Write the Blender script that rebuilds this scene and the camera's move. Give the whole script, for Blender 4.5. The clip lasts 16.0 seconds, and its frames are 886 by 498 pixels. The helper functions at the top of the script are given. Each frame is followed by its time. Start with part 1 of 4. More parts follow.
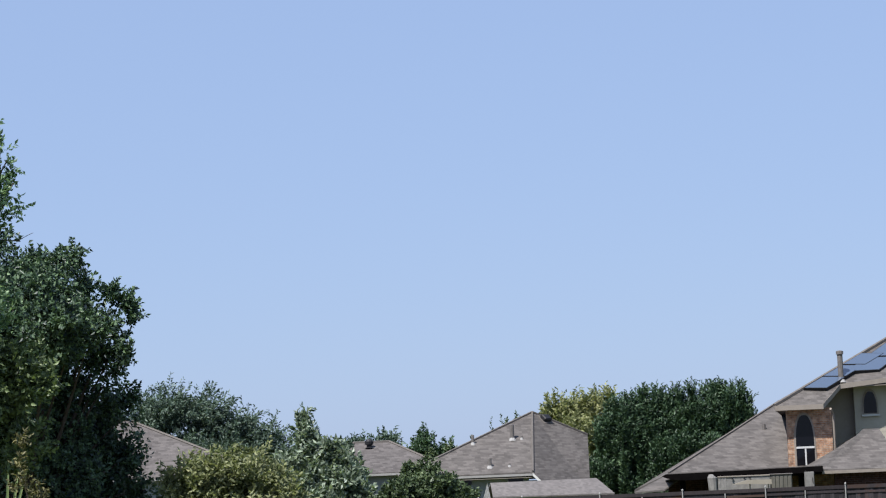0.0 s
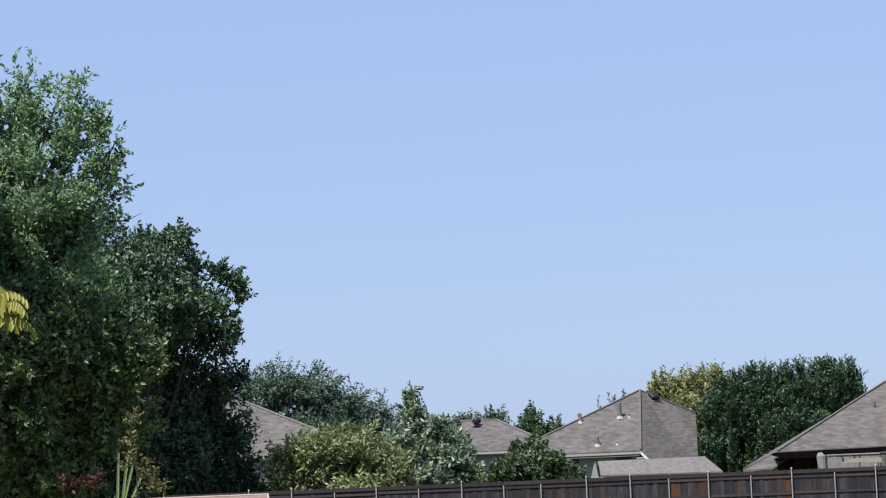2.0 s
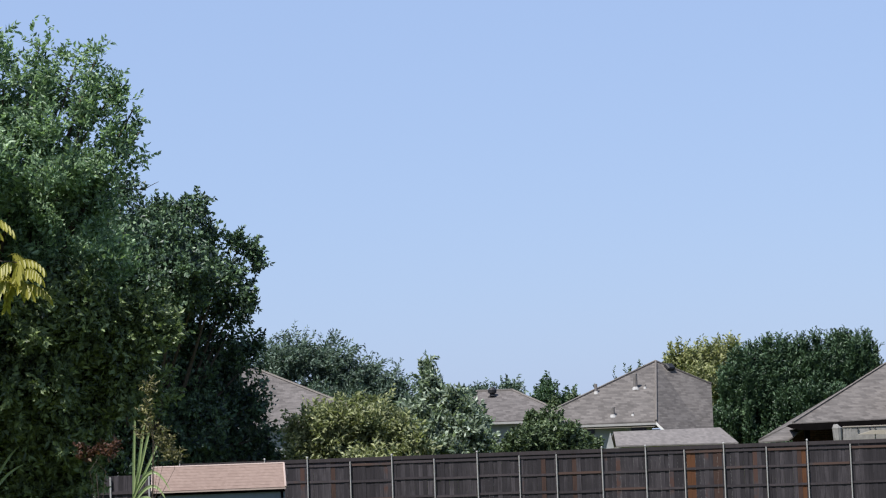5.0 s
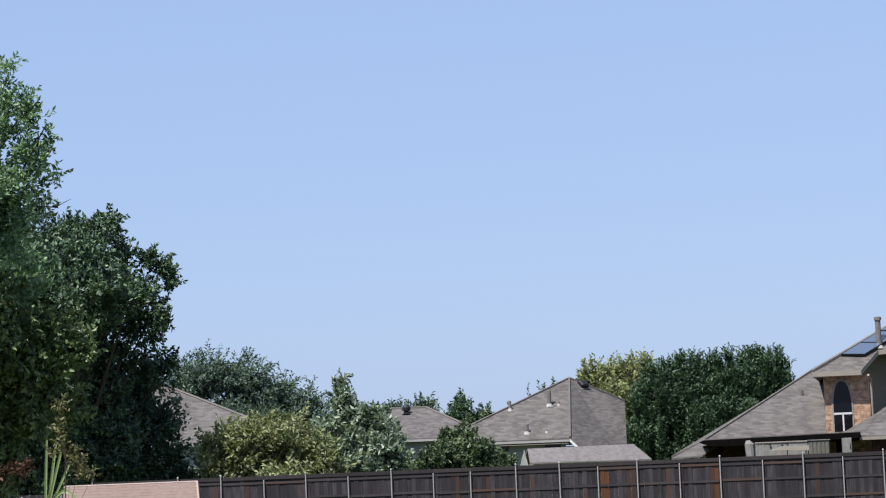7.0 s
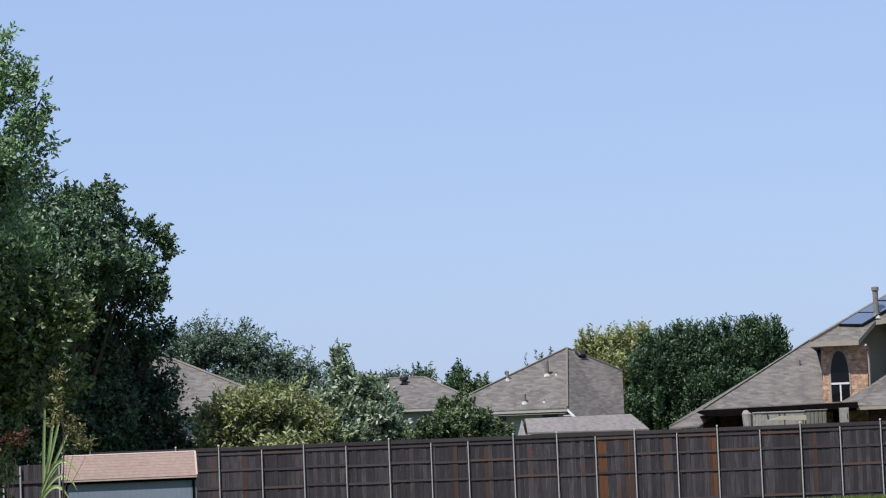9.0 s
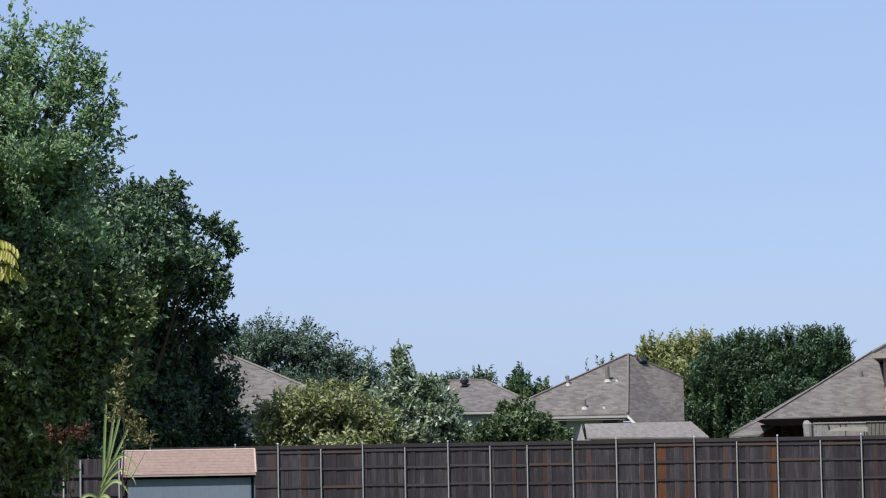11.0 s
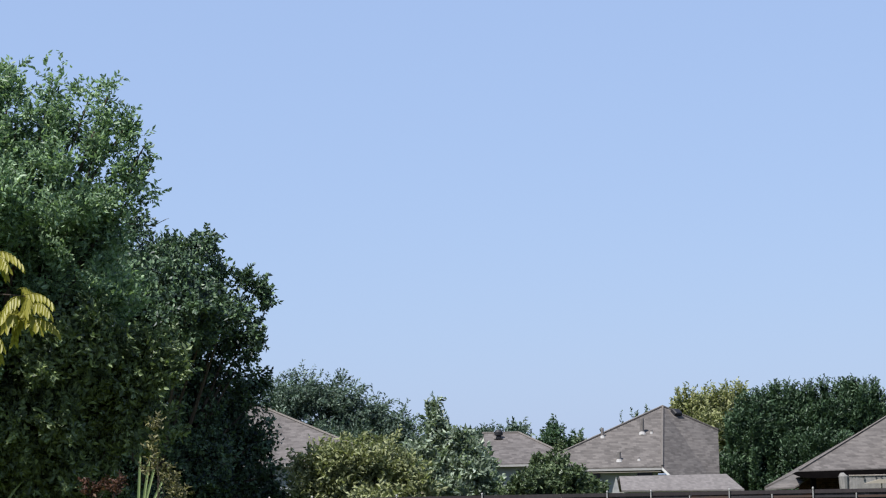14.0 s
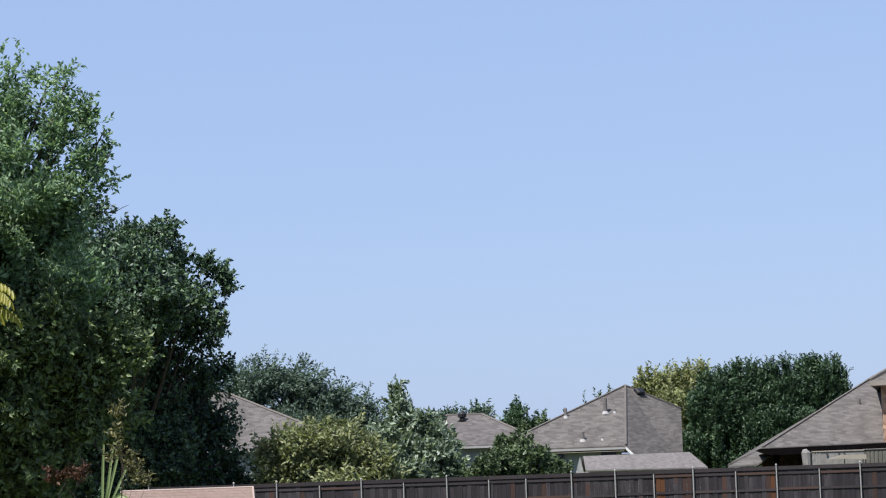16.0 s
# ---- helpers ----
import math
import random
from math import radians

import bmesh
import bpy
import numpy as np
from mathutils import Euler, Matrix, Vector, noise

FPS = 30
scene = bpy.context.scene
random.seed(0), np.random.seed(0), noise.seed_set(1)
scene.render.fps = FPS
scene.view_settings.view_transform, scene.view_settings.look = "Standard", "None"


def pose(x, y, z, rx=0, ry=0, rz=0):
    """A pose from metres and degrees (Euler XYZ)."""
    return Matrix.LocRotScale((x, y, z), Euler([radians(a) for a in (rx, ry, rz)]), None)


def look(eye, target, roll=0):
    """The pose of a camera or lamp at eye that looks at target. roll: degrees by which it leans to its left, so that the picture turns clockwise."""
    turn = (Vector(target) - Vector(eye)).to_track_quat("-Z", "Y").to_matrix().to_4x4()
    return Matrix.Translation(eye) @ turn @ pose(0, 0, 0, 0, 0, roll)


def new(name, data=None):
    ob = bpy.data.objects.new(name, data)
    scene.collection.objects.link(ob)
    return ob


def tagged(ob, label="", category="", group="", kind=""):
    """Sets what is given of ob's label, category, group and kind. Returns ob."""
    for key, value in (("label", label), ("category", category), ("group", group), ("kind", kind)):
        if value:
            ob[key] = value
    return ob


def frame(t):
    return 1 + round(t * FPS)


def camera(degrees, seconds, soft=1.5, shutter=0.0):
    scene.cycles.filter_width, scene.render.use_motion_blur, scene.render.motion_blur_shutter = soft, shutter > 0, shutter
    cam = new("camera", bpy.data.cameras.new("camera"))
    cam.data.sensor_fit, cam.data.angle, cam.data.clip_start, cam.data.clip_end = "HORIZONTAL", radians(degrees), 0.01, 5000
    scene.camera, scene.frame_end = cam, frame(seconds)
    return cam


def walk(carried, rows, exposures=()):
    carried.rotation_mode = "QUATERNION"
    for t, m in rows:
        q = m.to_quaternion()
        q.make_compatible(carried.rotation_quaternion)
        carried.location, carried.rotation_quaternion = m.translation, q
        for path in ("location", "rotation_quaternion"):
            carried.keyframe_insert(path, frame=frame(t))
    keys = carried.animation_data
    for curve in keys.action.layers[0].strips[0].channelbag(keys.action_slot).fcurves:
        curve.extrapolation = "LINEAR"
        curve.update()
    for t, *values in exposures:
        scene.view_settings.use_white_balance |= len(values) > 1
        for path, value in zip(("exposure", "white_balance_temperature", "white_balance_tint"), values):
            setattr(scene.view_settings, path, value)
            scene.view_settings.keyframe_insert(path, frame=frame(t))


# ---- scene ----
# a hand-held telephoto camera that pans and tilts where it stands
cam = camera(21.0, 16.0, soft=1.2)
EYE = 2.22
ROWS = [
    (0.0, 96.16, 2.355, -0.83),
    (0.2, 96.205, 2.421, -1.616),
    (0.5, 96.628, 2.52, -2.209),
    (0.8, 96.961, 2.383, -1.883),
    (1.0, 97.022, 2.292, -0.823),
    (1.2, 96.616, 2.183, 0.723),
    (1.3, 96.231, 2.129, 1.113),
    (1.4, 96.088, 2.074, 1.347),
    (1.5, 96.036, 2.02, 1.732),
    (2.0, 95.75, 2.344, 1.739),
    (2.5, 95.464, 2.319, 1.632),
    (3.0, 95.143, 2.021, 1.692),
    (3.5, 94.99, 1.993, 2.088),
    (5.8, 95.177, 2.09, 2.067),
    (6.0, 95.3, 2.134, 1.773),
    (6.5, 95.421, 2.245, 0.765),
    (7.0, 95.383, 2.298, 0.056),
    (7.5, 94.942, 2.371, 0.047),
    (8.0, 94.58, 2.521, 0.136),
    (8.5, 94.614, 2.68, -0.123),
    (9.0, 94.663, 2.3, 0.0),
    (9.5, 94.851, 1.439, 0.149),
    (10.0, 94.418, 1.091, 0.83),
    (10.2, 94.501, 1.08, 1.115),
    (12.3, 95.204, 0.97, 1.563),
    (12.5, 95.354, 0.97, 1.634),
    (13.0, 95.555, 0.997, 2.019),
    (13.5, 95.559, 0.996, 2.124),
    (14.0, 96.034, 1.038, 2.228),
    (14.5, 95.936, 1.327, 2.374),
    (15.0, 95.718, 1.6, 1.901),
    (15.5, 95.504, 1.905, 1.913),
    (16.0, 95.593, 1.956, 1.381),
]
walk(cam, [(t, pose(0, 0, EYE, rx, ry, rz)) for t, rx, ry, rz in ROWS],
     [(0.0, 0.61), (0.5, 0.57), (1.0, 0.58), (1.5, 0.69), (2.5, 0.69), (16.0, 0.69)])

# ---- light ----
SUN_EL, SUN_AZ = 57.0, -142.0      # degrees; azimuth from +y towards +x
world = bpy.data.worlds.new("world")
scene.world = world
world.use_nodes = True
wn = world.node_tree
sky = wn.nodes.new("ShaderNodeTexSky")
sky.sky_type = "NISHITA"
sky.sun_disc = False
sky.sun_elevation = radians(SUN_EL)
sky.sun_rotation = radians(SUN_AZ)
sky.air_density, sky.dust_density, sky.ozone_density = 1.0, 0.9, 1.3
haze = wn.nodes.new("ShaderNodeMix")           # thin, even blue summer haze over the clear sky
haze.data_type = "RGBA"
haze.inputs[0].default_value = 0.68
haze.inputs[7].default_value = (3.50, 4.80, 7.95, 1)
wn.links.new(sky.outputs[0], haze.inputs[6])
wn.links.new(haze.outputs[2], wn.nodes["Background"].inputs[0])
wn.nodes["Background"].inputs[1].default_value = 0.075
lamp = bpy.data.lights.new("sun", "SUN")
lamp.energy, lamp.angle, lamp.color = 5.0, radians(0.5), (1.0, 0.965, 0.935)
sun = new("sun", lamp)
sa, se = radians(SUN_AZ), radians(SUN_EL)
sun.matrix_world = look((0, 0, 60), (-math.sin(sa) * math.cos(se), -math.cos(sa) * math.cos(se), 60 - math.sin(se)))


# ---- materials ----
def mat(name, rough=0.8, spec=0.3, metal=0.0):
    m = bpy.data.materials.new(name)
    m.use_nodes = True
    b = m.node_tree.nodes["Principled BSDF"]
    b.inputs["Roughness"].default_value = rough
    b.inputs["Specular IOR Level"].default_value = spec
    b.inputs["Metallic"].default_value = metal
    return m, m.node_tree, b


def node(nt, kind, **kw):
    n = nt.nodes.new(kind)
    for k, v in kw.items():
        n.inputs[k.replace("_", " ")].default_value = v
    return n


def ramp(nt, fac, *stops):
    r = nt.nodes.new("ShaderNodeValToRGB")
    e = r.color_ramp.elements
    while len(e) < len(stops):
        e.new(0.5)
    for el, (p, c) in zip(e, stops):
        el.position, el.color = p, (*c, 1)
    nt.links.new(fac, r.inputs[0])
    return r.outputs[0]


def mixc(nt, fac, a, b, mode="MIX"):
    m = nt.nodes.new("ShaderNodeMix")
    m.data_type, m.blend_type = "RGBA", mode
    for sock, v in ((m.inputs[0], fac), (m.inputs[6], a), (m.inputs[7], b)):
        if isinstance(v, (int, float)):
            sock.default_value = v
        elif isinstance(v, tuple):
            sock.default_value = (*v, 1)
        else:
            nt.links.new(v, sock)
    return m.outputs[2]


def math_node(nt, op, a, b=0.0):
    n = nt.nodes.new("ShaderNodeMath")
    n.operation = op
    for i, v in enumerate((a, b)):
        if isinstance(v, (int, float)):
            n.inputs[i].default_value = v
        else:
            nt.links.new(v, n.inputs[i])
    return n.outputs[0]


def coords(nt, scale=(1, 1, 1)):
    tc = nt.nodes.new("ShaderNodeTexCoord")
    mp = nt.nodes.new("ShaderNodeMapping")
    mp.inputs["Scale"].default_value = scale
    nt.links.new(tc.outputs["Object"], mp.inputs[0])
    return mp.outputs[0]


def noise_tex(nt, vec, scale, detail=4.0, rough=0.6):
    n = node(nt, "ShaderNodeTexNoise", Scale=scale, Detail=detail, Roughness=rough)
    nt.links.new(vec, n.inputs["Vector"])
    return n.outputs["Fac"]


def bump(nt, b, height, strength=0.3, dist=0.02):
    n = node(nt, "ShaderNodeBump", Strength=strength, Distance=dist)
    nt.links.new(height, n.inputs["Height"])
    nt.links.new(n.outputs[0], b.inputs["Normal"])


def plain(name, c1, c2, scale=3.0, rough=0.75, spec=0.3, metal=0.0, stretch=(1, 1, 1), bumps=0.15):
    """A painted or metal surface with slight stains at two scales."""
    m, nt, b = mat(name, rough, spec, metal)
    v = coords(nt, stretch)
    a = noise_tex(nt, v, scale)
    f = noise_tex(nt, v, scale * 9)
    col = ramp(nt, math_node(nt, "ADD", math_node(nt, "MULTIPLY", a, 0.65), math_node(nt, "MULTIPLY", f, 0.35)), (0.32, c1), (0.68, c2))
    nt.links.new(col, b.inputs["Base Color"])
    bump(nt, b, f, bumps, 0.01)
    return m


def shingles(name, c1, c2, course=0.075, tab=0.26, lip_tone=0.87):
    """Asphalt shingles: courses at even heights, tabs of mixed tone, weathered streaks."""
    m, nt, b = mat(name, 0.95, 0.15)
    tc = nt.nodes.new("ShaderNodeTexCoord")
    sp = nt.nodes.new("ShaderNodeSeparateXYZ")
    nt.links.new(tc.outputs["Object"], sp.inputs[0])
    row = math_node(nt, "MULTIPLY", sp.outputs[2], 1.0 / course)
    cell = math_node(nt, "FLOOR", row)
    saw = math_node(nt, "SUBTRACT", row, cell)
    along = math_node(nt, "ADD", sp.outputs[0], math_node(nt, "MULTIPLY", sp.outputs[1], 0.2))
    tabs = math_node(nt, "FLOOR", math_node(nt, "ADD", math_node(nt, "MULTIPLY", along, 1.0 / tab), math_node(nt, "MULTIPLY", cell, 0.37)))
    cv = nt.nodes.new("ShaderNodeCombineXYZ")
    nt.links.new(tabs, cv.inputs[0])
    nt.links.new(cell, cv.inputs[1])
    wn_ = nt.nodes.new("ShaderNodeTexWhiteNoise")
    nt.links.new(cv.outputs[0], wn_.inputs["Vector"])
    v = coords(nt)
    big = noise_tex(nt, v, 0.6, 3)
    fine = noise_tex(nt, coords(nt, (0.8, 0.1, 2.4)), 7.5, 5, 0.8)
    mixv = math_node(nt, "ADD", math_node(nt, "MULTIPLY", wn_.outputs["Value"], 0.24), math_node(nt, "ADD", math_node(nt, "MULTIPLY", big, 0.34), math_node(nt, "MULTIPLY", fine, 0.42)))
    col = ramp(nt, mixv, (0.32, c1), (0.7, c2))
    lip = ramp(nt, saw, (0.0, (lip_tone, lip_tone, lip_tone)), (0.25, (1, 1, 1)))
    nt.links.new(mixc(nt, 1.0, col, lip, "MULTIPLY"), b.inputs["Base Color"])
    bump(nt, b, math_node(nt, "ADD", math_node(nt, "MULTIPLY", saw, -0.6), mixv), 0.5, 0.02)
    return m


def brickwork(name, c1, c2, mortar):
    m, nt, b = mat(name, 0.9, 0.2)
    tc = nt.nodes.new("ShaderNodeTexCoord")
    sp = nt.nodes.new("ShaderNodeSeparateXYZ")
    nt.links.new(tc.outputs["Object"], sp.inputs[0])
    cv = nt.nodes.new("ShaderNodeCombineXYZ")
    nt.links.new(math_node(nt, "ADD", sp.outputs[0], sp.outputs[1]), cv.inputs[0])
    nt.links.new(sp.outputs[2], cv.inputs[1])
    br = nt.nodes.new("ShaderNodeTexBrick")
    for k, v in (("Scale", 1.0), ("Mortar Size", 0.008), ("Brick Width", 0.21), ("Row Height", 0.076), ("Bias", 0.0)):
        br.inputs[k].default_value = v
    br.inputs["Color1"].default_value, br.inputs["Color2"].default_value, br.inputs["Mortar"].default_value = (*c1, 1), (*c2, 1), (*mortar, 1)
    nt.links.new(cv.outputs[0], br.inputs["Vector"])
    v = coords(nt)
    blot = noise_tex(nt, v, 5.0, 3)
    nt.links.new(mixc(nt, 0.75, br.outputs["Color"], ramp(nt, blot, (0.35, (0.4, 0.36, 0.36)), (0.62, (1.25, 1.2, 1.15))), "MULTIPLY"), b.inputs["Base Color"])
    bump(nt, b, br.outputs["Fac"], 0.4, -0.01)
    return m


def foliage(name, dark, light, accent=None, rough=0.5, through_=0.35):
    """Leaves: tone varies leaf by leaf and clump by clump, the clumps painting in self-shadow; thin enough to let some
    light pass.
    """
    m, nt, b = mat(name, rough, 0.28)
    g = nt.nodes.new("ShaderNodeNewGeometry")
    v = coords(nt)
    # clump noise paints bright and dark patches for the crown's self-shadow
    clump = noise_tex(nt, v, 1.5, 2)
    f = math_node(nt, "ADD", math_node(nt, "MULTIPLY", g.outputs["Random Per Island"], 0.52), math_node(nt, "MULTIPLY", math_node(nt, "SUBTRACT", clump, 0.12), 0.62))
    stops = [(0.2, dark), (0.75, light)]
    # palest stop paints leaf highlights; in autumn crowns it is leaf colour
    if accent:
        stops.append((0.93, accent))
    col = ramp(nt, f, *stops)
    nt.links.new(col, b.inputs["Base Color"])
    tr = nt.nodes.new("ShaderNodeBsdfTranslucent")
    nt.links.new(mixc(nt, 1.0, col, (1.0, 1.1, 0.62), "MULTIPLY"), tr.inputs[0])
    mx = nt.nodes.new("ShaderNodeMixShader")
    mx.inputs[0].default_value = through_
    nt.links.new(b.outputs[0], mx.inputs[1])
    nt.links.new(tr.outputs[0], mx.inputs[2])
    nt.links.new(mx.outputs[0], nt.nodes["Material Output"].inputs[0])
    return m


def weathered(name, greys, warm, share):
    """Old cedar: grey-brown, tone by board, grain along the board."""
    m, nt, b = mat(name, 0.9, 0.15)
    oi = nt.nodes.new("ShaderNodeObjectInfo")
    def shifted(scale):
        off = nt.nodes.new("ShaderNodeVectorMath")
        off.operation = "ADD"
        far_ = math_node(nt, "MULTIPLY", oi.outputs["Random"], 170.0)
        nt.links.new(coords(nt, scale), off.inputs[0])
        nt.links.new(far_, off.inputs[1])
        return off.outputs[0]

    grain = noise_tex(nt, shifted((14, 14, 0.7)), 2.0, 6, 0.7)
    blot = noise_tex(nt, shifted((1, 1, 1)), 1.6, 3)
    tone = math_node(nt, "ADD", math_node(nt, "MULTIPLY", oi.outputs["Random"], 0.22), math_node(nt, "ADD", math_node(nt, "MULTIPLY", grain, 0.56), math_node(nt, "MULTIPLY", blot, 0.24)))
    col = ramp(nt, tone, (0.2, greys[0]), (0.5, greys[1]), (0.78, greys[2]))
    hit = ramp(nt, math_node(nt, "ADD", math_node(nt, "MULTIPLY", oi.outputs["Random"], 0.8), math_node(nt, "MULTIPLY", blot, 0.4)), (1.0 - share, (0, 0, 0)), (min(1.0, 1.06 - share), (1, 1, 1)))
    nt.links.new(mixc(nt, hit, col, warm), b.inputs["Base Color"])
    bump(nt, b, grain, 0.3, 0.01)
    return m


M_ROOF = shingles("roof_shingle_brown_grey", (0.066, 0.060, 0.056), (0.142, 0.129, 0.120))
M_ROOF2 = shingles("roof_shingle_taupe", (0.066, 0.060, 0.057), (0.140, 0.127, 0.121))
M_RIDGE = plain("ridge_shingle", (0.098, 0.089, 0.081), (0.150, 0.135, 0.123), 5.0, 0.95, 0.15)
M_SHEDROOF = shingles("roof_shingle_pink_tan", (0.166, 0.120, 0.100), (0.210, 0.155, 0.130), 0.05, 0.09, 0.98)
M_SHEDEDGE = plain("shed_edge_pale_pink", (0.30, 0.235, 0.205), (0.38, 0.30, 0.265), 3.0, 0.8)
M_FLATROOF = shingles("roof_shingle_sandy", (0.108, 0.099, 0.096), (0.172, 0.158, 0.151), 0.05, 0.10)
M_SIDING = plain("siding_blue_grey", (0.104, 0.132, 0.168), (0.140, 0.172, 0.214), 2.0, 0.7, 0.3, 0, (1, 1, 0.3))
M_GREYWALL = plain("siding_pale_grey", (0.204, 0.218, 0.228), (0.272, 0.286, 0.296), 1.5)
M_CREAM = plain("siding_cream", (0.340, 0.313, 0.258), (0.408, 0.381, 0.320), 1.5)
# cream siding darkened for the shaded recess wall; the canopy canvas shares it
M_DIM_CREAM = plain("dim_cream", (0.240, 0.214, 0.172), (0.300, 0.268, 0.220), 1.5)
M_WHITE = plain("trim_white", (0.449, 0.449, 0.435), (0.530, 0.530, 0.517), 3.0)
M_TRIM = plain("trim_taupe", (0.204, 0.177, 0.150), (0.272, 0.238, 0.204), 3.0)
# near-black: the deep shadow under the eaves is put into this colour
M_FASCIA = plain("fascia_shade_black", (0.003, 0.0024, 0.0026), (0.006, 0.005, 0.005), 3.0, 0.95, 0.03)
M_BRICK = brickwork("brick_tan_orange", (0.313, 0.163, 0.095), (0.422, 0.279, 0.184), (0.340, 0.299, 0.252))
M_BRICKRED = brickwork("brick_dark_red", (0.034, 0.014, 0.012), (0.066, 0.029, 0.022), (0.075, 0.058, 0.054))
M_STEEL = plain("galvanised_steel", (0.231, 0.224, 0.218), (0.354, 0.347, 0.333), 6.0, 0.6, 0.3, 0.2)
M_PIPE = plain("lead_pipe", (0.095, 0.085, 0.078), (0.163, 0.150, 0.143), 6.0, 0.6)
M_FLASH = plain("flashing_pale", (0.245, 0.238, 0.228), (0.326, 0.320, 0.309), 6.0, 0.5)
M_DARK = plain("vent_black", (0.010, 0.010, 0.012), (0.020, 0.020, 0.022), 6.0, 0.6)
M_CEDAR = weathered("cedar_weathered", ((0.0120, 0.0109, 0.0122), (0.0295, 0.0262, 0.0292), (0.084, 0.0745, 0.0805)), (0.062, 0.036, 0.030), 0.05)
M_RAIL = weathered("cedar_rail", ((0.022, 0.0195, 0.0215), (0.042, 0.036, 0.039), (0.075, 0.062, 0.064)), (0.068, 0.044, 0.037), 0.14)
M_NEWCEDAR = plain("cedar_new_orange", (0.058, 0.024, 0.011), (0.104, 0.045, 0.021), 1.5, 0.8, 0.2, 0, (9, 9, 0.8))
M_BROWNCEDAR = plain("cedar_red_brown", (0.028, 0.016, 0.013), (0.062, 0.037, 0.030), 1.5, 0.85, 0.2, 0, (9, 9, 0.8))
M_CAP = weathered("cedar_cap", ((0.019, 0.016, 0.0175), (0.033, 0.028, 0.030), (0.056, 0.047, 0.049)), (0.050, 0.034, 0.030), 0.03)
M_BARK = plain("bark", (0.041, 0.031, 0.024), (0.102, 0.082, 0.065), 6.0, 0.95, 0.1, 0, (4, 4, 1), 0.6)
M_CANVAS = plain("canvas_pale_grey", (0.130, 0.124, 0.118), (0.260, 0.250, 0.236), 4.0, 0.9, 0.1)
M_LOCKER = plain("locker_grey_green", (0.070, 0.068, 0.058), (0.150, 0.142, 0.120), 5.0, 0.85, 0.2, 0, (3, 3, 0.6))
M_PANEL, _nt, _b = mat("solar_panel_blue", 0.16, 1.0)
_b.inputs["Coat Weight"].default_value = 1.0
_b.inputs["Base Color"].default_value = (0.062, 0.086, 0.128, 1)
M_GLASS, _nt, _b = mat("window_glass_dark", 0.06, 0.22)
_b.inputs["Base Color"].default_value = (0.004, 0.004, 0.006, 1)

L_WILLOW = foliage("leaf_grey_green", (0.042, 0.080, 0.044), (0.290, 0.410, 0.245), (0.56, 0.67, 0.50), 0.38, 0.42)
L_UNDER = foliage("leaf_understorey", (0.030, 0.046, 0.028), (0.205, 0.265, 0.115), (0.44, 0.50, 0.26), 0.42, 0.25)
# blue-black dark stop: the crown's deep shade put into the leaf colour
L_DARK = foliage("leaf_dark_green", (0.014, 0.025, 0.030), (0.105, 0.168, 0.082), (0.34, 0.45, 0.26), 0.42, 0.15)
L_YELLOW = foliage("leaf_yellow_green", (0.075, 0.090, 0.042), (0.34, 0.365, 0.190), (0.47, 0.43, 0.27), 0.5)
L_PALE = foliage("leaf_silvery_green", (0.042, 0.064, 0.042), (0.330, 0.400, 0.300), (0.66, 0.72, 0.70), 0.36, 0.32)
L_GREEN = foliage("leaf_fresh_green", (0.024, 0.040, 0.021), (0.115, 0.158, 0.074), (0.33, 0.38, 0.24), 0.40, 0.22)
L_OAK = foliage("leaf_blue_green", (0.018, 0.033, 0.026), (0.135, 0.192, 0.142), (0.30, 0.37, 0.30), 0.46, 0.25)
L_PEAR = foliage("leaf_deep_green", (0.012, 0.028, 0.017), (0.076, 0.130, 0.066), (0.16, 0.235, 0.12), 0.46, 0.22)
L_GOLD = foliage("leaf_gold_green", (0.10, 0.115, 0.045), (0.33, 0.345, 0.165), (0.45, 0.41, 0.23), 0.5)
L_PIST = foliage("leaf_bright_yellow", (0.185, 0.175, 0.022), (0.345, 0.322, 0.052), None, 0.45, 0.4)
L_RED = foliage("leaf_rust_red", (0.030, 0.018, 0.013), (0.110, 0.052, 0.036), (0.190, 0.150, 0.080), 0.5)
L_WEED = foliage("leaf_weed_tan", (0.07, 0.066, 0.032), (0.23, 0.215, 0.10), (0.30, 0.25, 0.15), 0.5, 0.3)
L_GRASS = foliage("leaf_grass", (0.078, 0.117, 0.023), (0.172, 0.218, 0.055), None, 0.6)
L_REED = foliage("leaf_reed", (0.215, 0.285, 0.12), (0.36, 0.42, 0.22), None, 0.4, 0.4)
m_, nt_, b_ = mat("lawn", 0.95, 0.1)
v_ = coords(nt_)
nt_.links.new(ramp(nt_, math_node(nt_, "ADD", math_node(nt_, "MULTIPLY", noise_tex(nt_, v_, 0.4), 0.5), math_node(nt_, "MULTIPLY", noise_tex(nt_, v_, 9.0), 0.5)), (0.3, (0.045, 0.064, 0.015)), (0.7, (0.098, 0.112, 0.034))), b_.inputs["Base Color"])
bump(nt_, b_, noise_tex(nt_, v_, 30.0), 0.6, 0.03)
M_LAWN = m_


# ---- building helpers ----
def thing(name, at, label, category, group="", kind=""):
    ob = new(name)
    ob.location = at
    ob.empty_display_size = 0.1
    return tagged(ob, label, category, group, kind)


def mesh_of(name, bm, material):
    me = bpy.data.meshes.new(name)
    bm.to_mesh(me)
    bm.free()
    me.materials.append(material)
    return me


def part(name, bm, material, parent, label=""):
    """Links a bmesh as one mesh object under a thing or a part; its vertices are in the thing's own space."""
    ob = new(name, mesh_of(name, bm, material))
    ob.parent = parent
    return tagged(ob, label)


